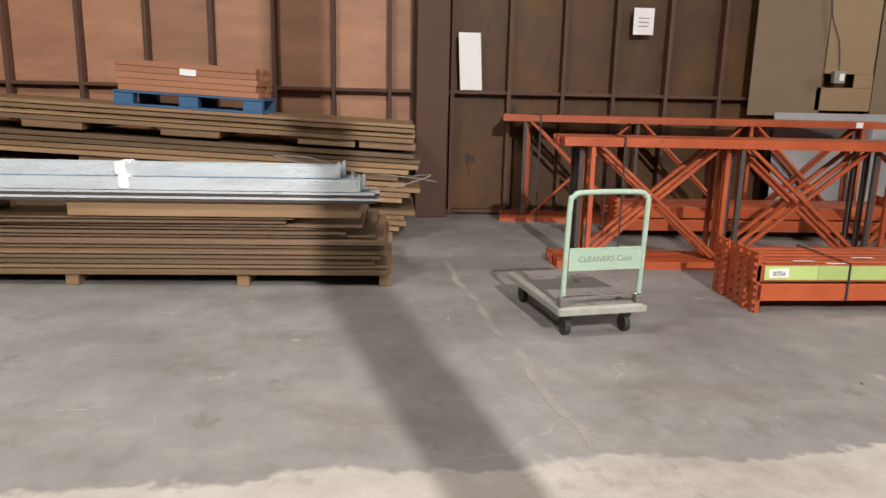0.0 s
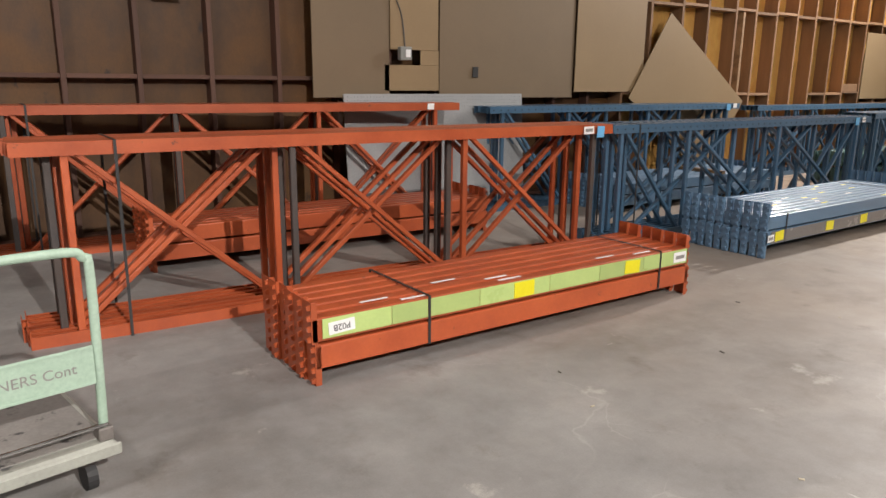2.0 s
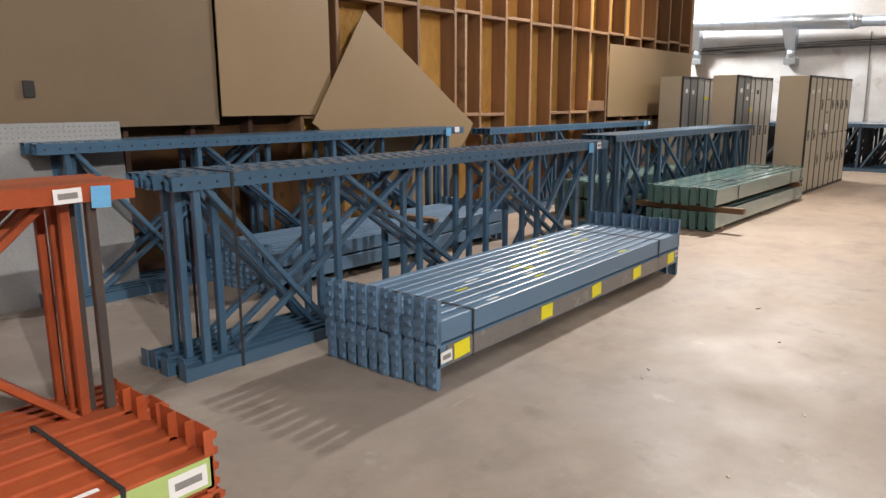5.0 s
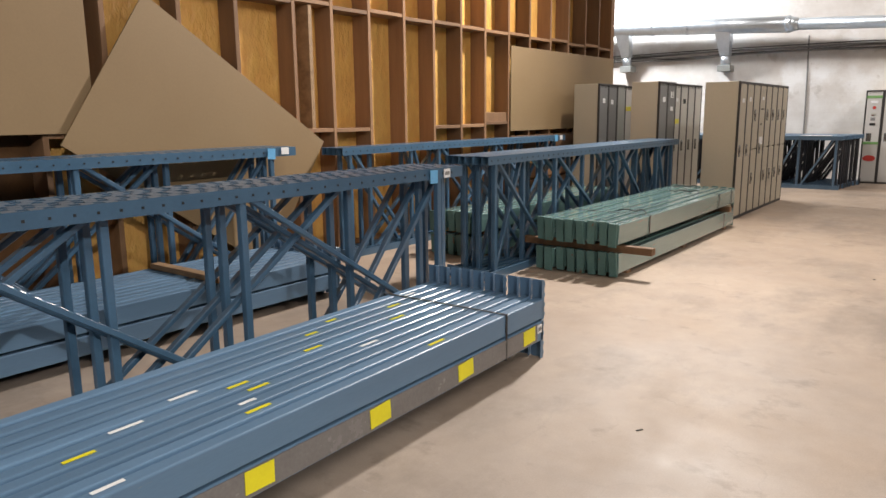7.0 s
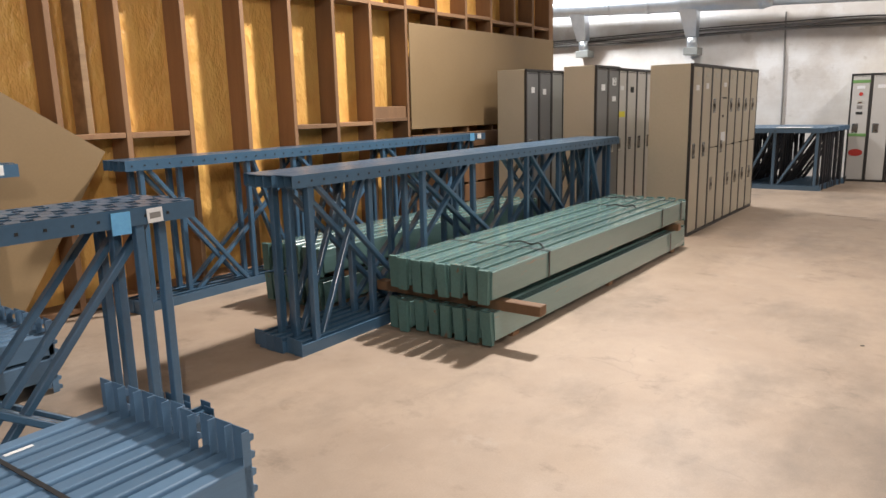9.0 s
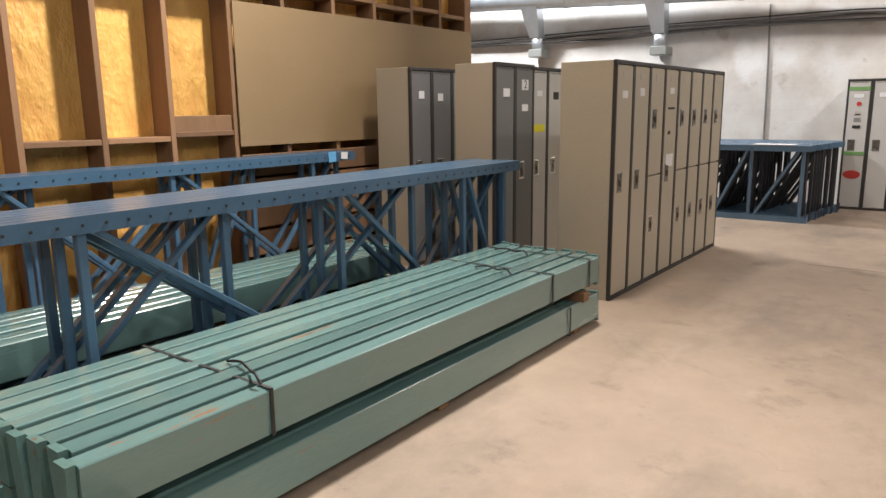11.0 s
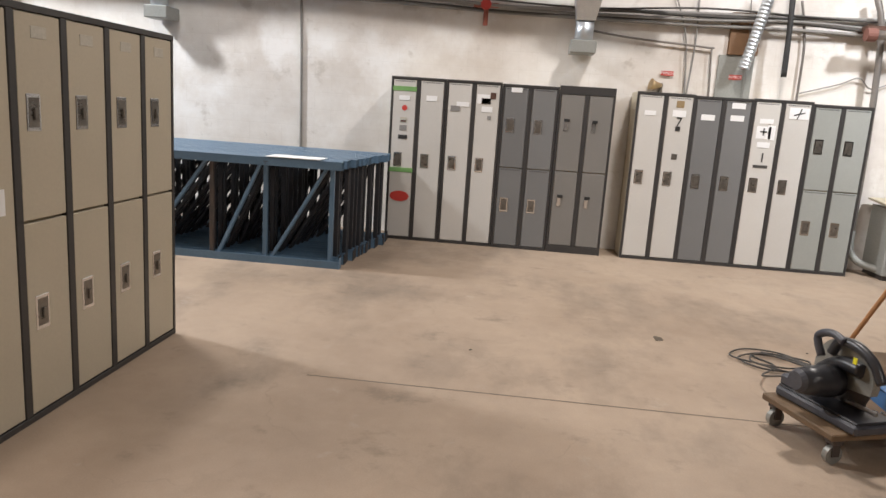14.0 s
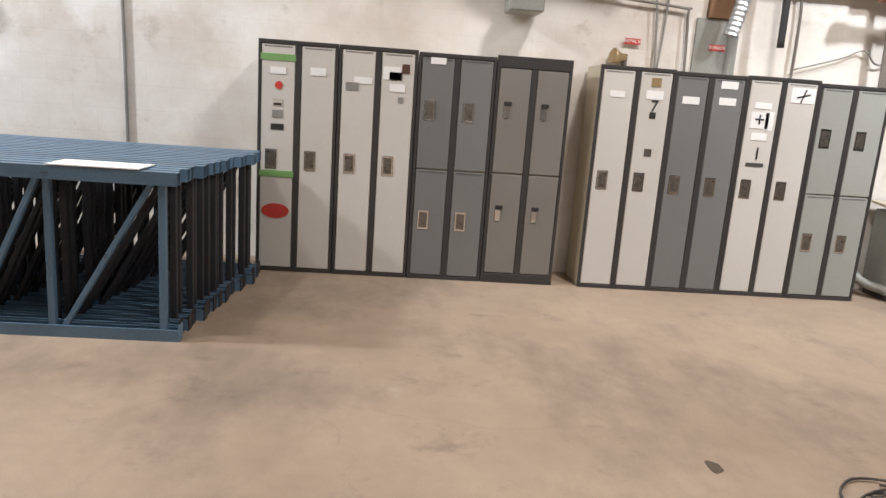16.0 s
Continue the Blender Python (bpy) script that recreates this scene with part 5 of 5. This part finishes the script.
part("vise_jaw", Geo().box(-0.1, 0.14, -0.09, -0.06, 0.062, 0.1, 0.005), BLACK, saw)
part("vise_screw", Geo().tube([(-0.22, -0.02, 0.085), (-0.05, -0.02, 0.085)], 0.01, 8), CONDUIT, saw)
part("clamp_lever", Geo().box(0.16, 0.25, 0.06, 0.12, 0.06, 0.12, 0.012), CHARCOAL, saw)
part("yellow_mark", Geo().box(-0.13, -0.11, 0.05, 0.056, 0.3, 0.33), YELLOW, saw)
run("saw_cord", [(19.4, 1.9, 0.2), (19.75, 1.95, 0.06), (20.1, 1.75, 0.012), (20.3, 1.85, 0.012), (20.25, 1.6, 0.02), (20.05, 1.55, 0.012), (20.0, 1.85, 0.02), (20.22, 1.95, 0.012), (20.32, 1.7, 0.025), (20.1, 1.45, 0.012), (19.95, 1.62, 0.02), (20.1, 1.9, 0.03), (20.28, 1.75, 0.03), (20.0, 1.4, 0.012), (19.8, 1.1, 0.012)], 0.006, CABLE, "loose coil of black power cord on the floor", "cord")
run("saw_cord", [(20.12, 1.5, 0.012), (20.35, 1.62, 0.02), (20.42, 1.85, 0.012), (20.2, 2.0, 0.02), (20.02, 1.7, 0.03), (20.2, 1.5, 0.03), (20.38, 1.75, 0.012)], 0.006, CABLE, "loose coil of black power cord on the floor", "cord")
solid("blue_channel", Geo().box(-0.13, 0.13, -0.06, 0.06, 0, 0.008).box(-0.13, 0.13, -0.06, -0.052, 0.008, 0.085).box(-0.13, 0.13, 0.052, 0.06, 0.008, 0.085).box(-0.13, 0.13, -0.06, 0.06, 0.078, 0.085), BLUE_STEEL, "short blue painted steel tube on the dolly", "offcut", m=D @ pose(-0.02, -0.17, 0.166, 0, 0, -20))
chain = Geo()
for k in range(26):
    a = k * 0.9
    chain.tube(curve_points([(0.05 * math.cos(a) + 0.012 * math.cos(t), 0.04 * math.sin(a) + 0.008 * math.sin(t), 0.006 + 0.002 * (k % 4)) for t in [j * math.tau / 6 for j in range(7)]], 1), 0.003, 5)
solid("chain", chain, CHROME, "small heap of bright steel chain", "chain", m=D @ pose(-0.1, -0.02, 0.166))
base2 = solid("timber_pallet", Geo().box(19.55, 20.35, 0.35, 1.35, 0.06, 0.1, 0.006).box(19.6, 19.7, 0.4, 1.3, 0, 0.06).box(20.2, 20.3, 0.4, 1.3, 0, 0.06), PLYEDGE, "low brown timber platform beside the saw", "pallet")
broom = thing("broom", pose(19.95, 1.4, 0), "wooden broom handle leaning beside the saw", "broom")
part("handle", Geo().tube([(0.08, 0.03, 0.09), (-0.36, -0.2, 1.12)], 0.014, 10), BROOM, broom, smooth=True)
part("head", Geo().box(-0.02, 0.2, 0.0, 0.06, 0.07, 0.11, 0.008), DARK_STEEL, broom)
part("bristles", Geo().box(-0.01, 0.19, 0.008, 0.052, 0.0, 0.07, 0.006), BLACK, broom)
cab = thing("machine_stand", pose(19.95, 0.62, 0.1), "dark steel stand with a grey electrical panel", "machine")
part("leg", Geo().box(-0.12, 0.14, -0.2, 0.2, 0.0, 0.62, 0.01), DARK_STEEL, cab)
part("panel_box", Geo().box(-0.22, 0.1, -0.4, 0.31, 0.62, 1.55, 0.012), BOX_GREY, cab, "grey electrical panel")
part("cable", Geo().tube(curve_points([(-0.1, 0.22, 0.45), (-0.15, 0.3, 0.3), (-0.2, 0.38, 0.1), (-0.3, 0.3, 0.02)]), 0.018, 8), CABLE_GREY, cab)
sock = thing("outlet_box", pose(19.3, 1.02, 0.0), "grey double socket box on a standing conduit", "outlet")
part("stand", Geo().tube([(0, 0, 0), (0, 0, 0.85)], 0.014, 8), CONDUIT, sock)
part("body", Geo().box(-0.04, 0.03, -0.05, 0.05, 0.26, 0.4, 0.006), BOX_GREY, sock)
for z in (0.3, 0.36):
    part("socket", Geo().tube([(-0.045, 0, z), (-0.04, 0, z)], 0.02, 12), PAPER, sock)
part("yellow_cord", Geo().tube(curve_points([(-0.05, 0, 0.28), (-0.09, -0.01, 0.15), (-0.06, 0.03, 0.05), (-0.12, 0.0, 0.01), (-0.02, -0.06, 0.012), (0.06, 0.0, 0.012)]), 0.008, 8), YELLOW, sock)

# a dark oil spot, a saw joint and scraps on the slab
spot = [(20.5 + 0.05 * math.cos(a) * (1 + 0.2 * math.sin(3 * a)), 2.42 + 0.04 * math.sin(a) * (1 + 0.25 * math.cos(2 * a))) for a in [k * math.tau / 22 for k in range(22)]]
solid("oil_spot", Geo().prism(spot, "z", 0.0, 0.002), material("dried_oil", (0.10, 0.075, 0.05), 0.5), "dark dried spot on the concrete", "stain")
solid("floor_joint", Geo().box(19.17, 19.18, -4, 4.6, 0.0, 0.0015), material("joint_filler", (0.20, 0.165, 0.13), 0.8), "thin dark saw-cut joint in the slab", "joint", kind="structure")

DUST = material("pale_joint_dust", (0.33, 0.305, 0.275), 0.9, other=(0.23, 0.215, 0.20), amount=1.0, scale=6)
seam = [(1.09 + 0.41 * t + 0.02 * math.sin(t * 21) + 0.012 * math.sin(t * 55), 6.0 - 3.4 * t) for t in [k / 40 for k in range(41)]]
wide = [0.016 + 0.016 * math.sin(k * 1.7) ** 2 for k in range(41)]
solid("floor_joint", Geo().prism([(x - d, y) for (x, y), d in zip(seam, wide)] + [(x + d, y) for (x, y), d in zip(seam[::-1], wide[::-1])], "z", 0.0, 0.0012), DUST, "pale dusty seam between two slabs", "joint", kind="structure")
CRACK = material("crack_dirt", (0.10, 0.088, 0.076), 0.9)


for k in range(46):
    x, y = rng.uniform(2.5, 21.5), rng.uniform(1.2, 4.3)
    a = rng.uniform(0, 180)
    solid("debris_chip", Geo().box(-rng.uniform(0.006, 0.02), rng.uniform(0.006, 0.02), -0.005, rng.uniform(0.003, 0.008), 0, 0.004, 0.001), rng.choice((CRACK, CRACK, TAN_TOP)), "small chip of debris on the slab", "debris", "debris on the floor", m=pose(x, y, 0, 0, 0, a))
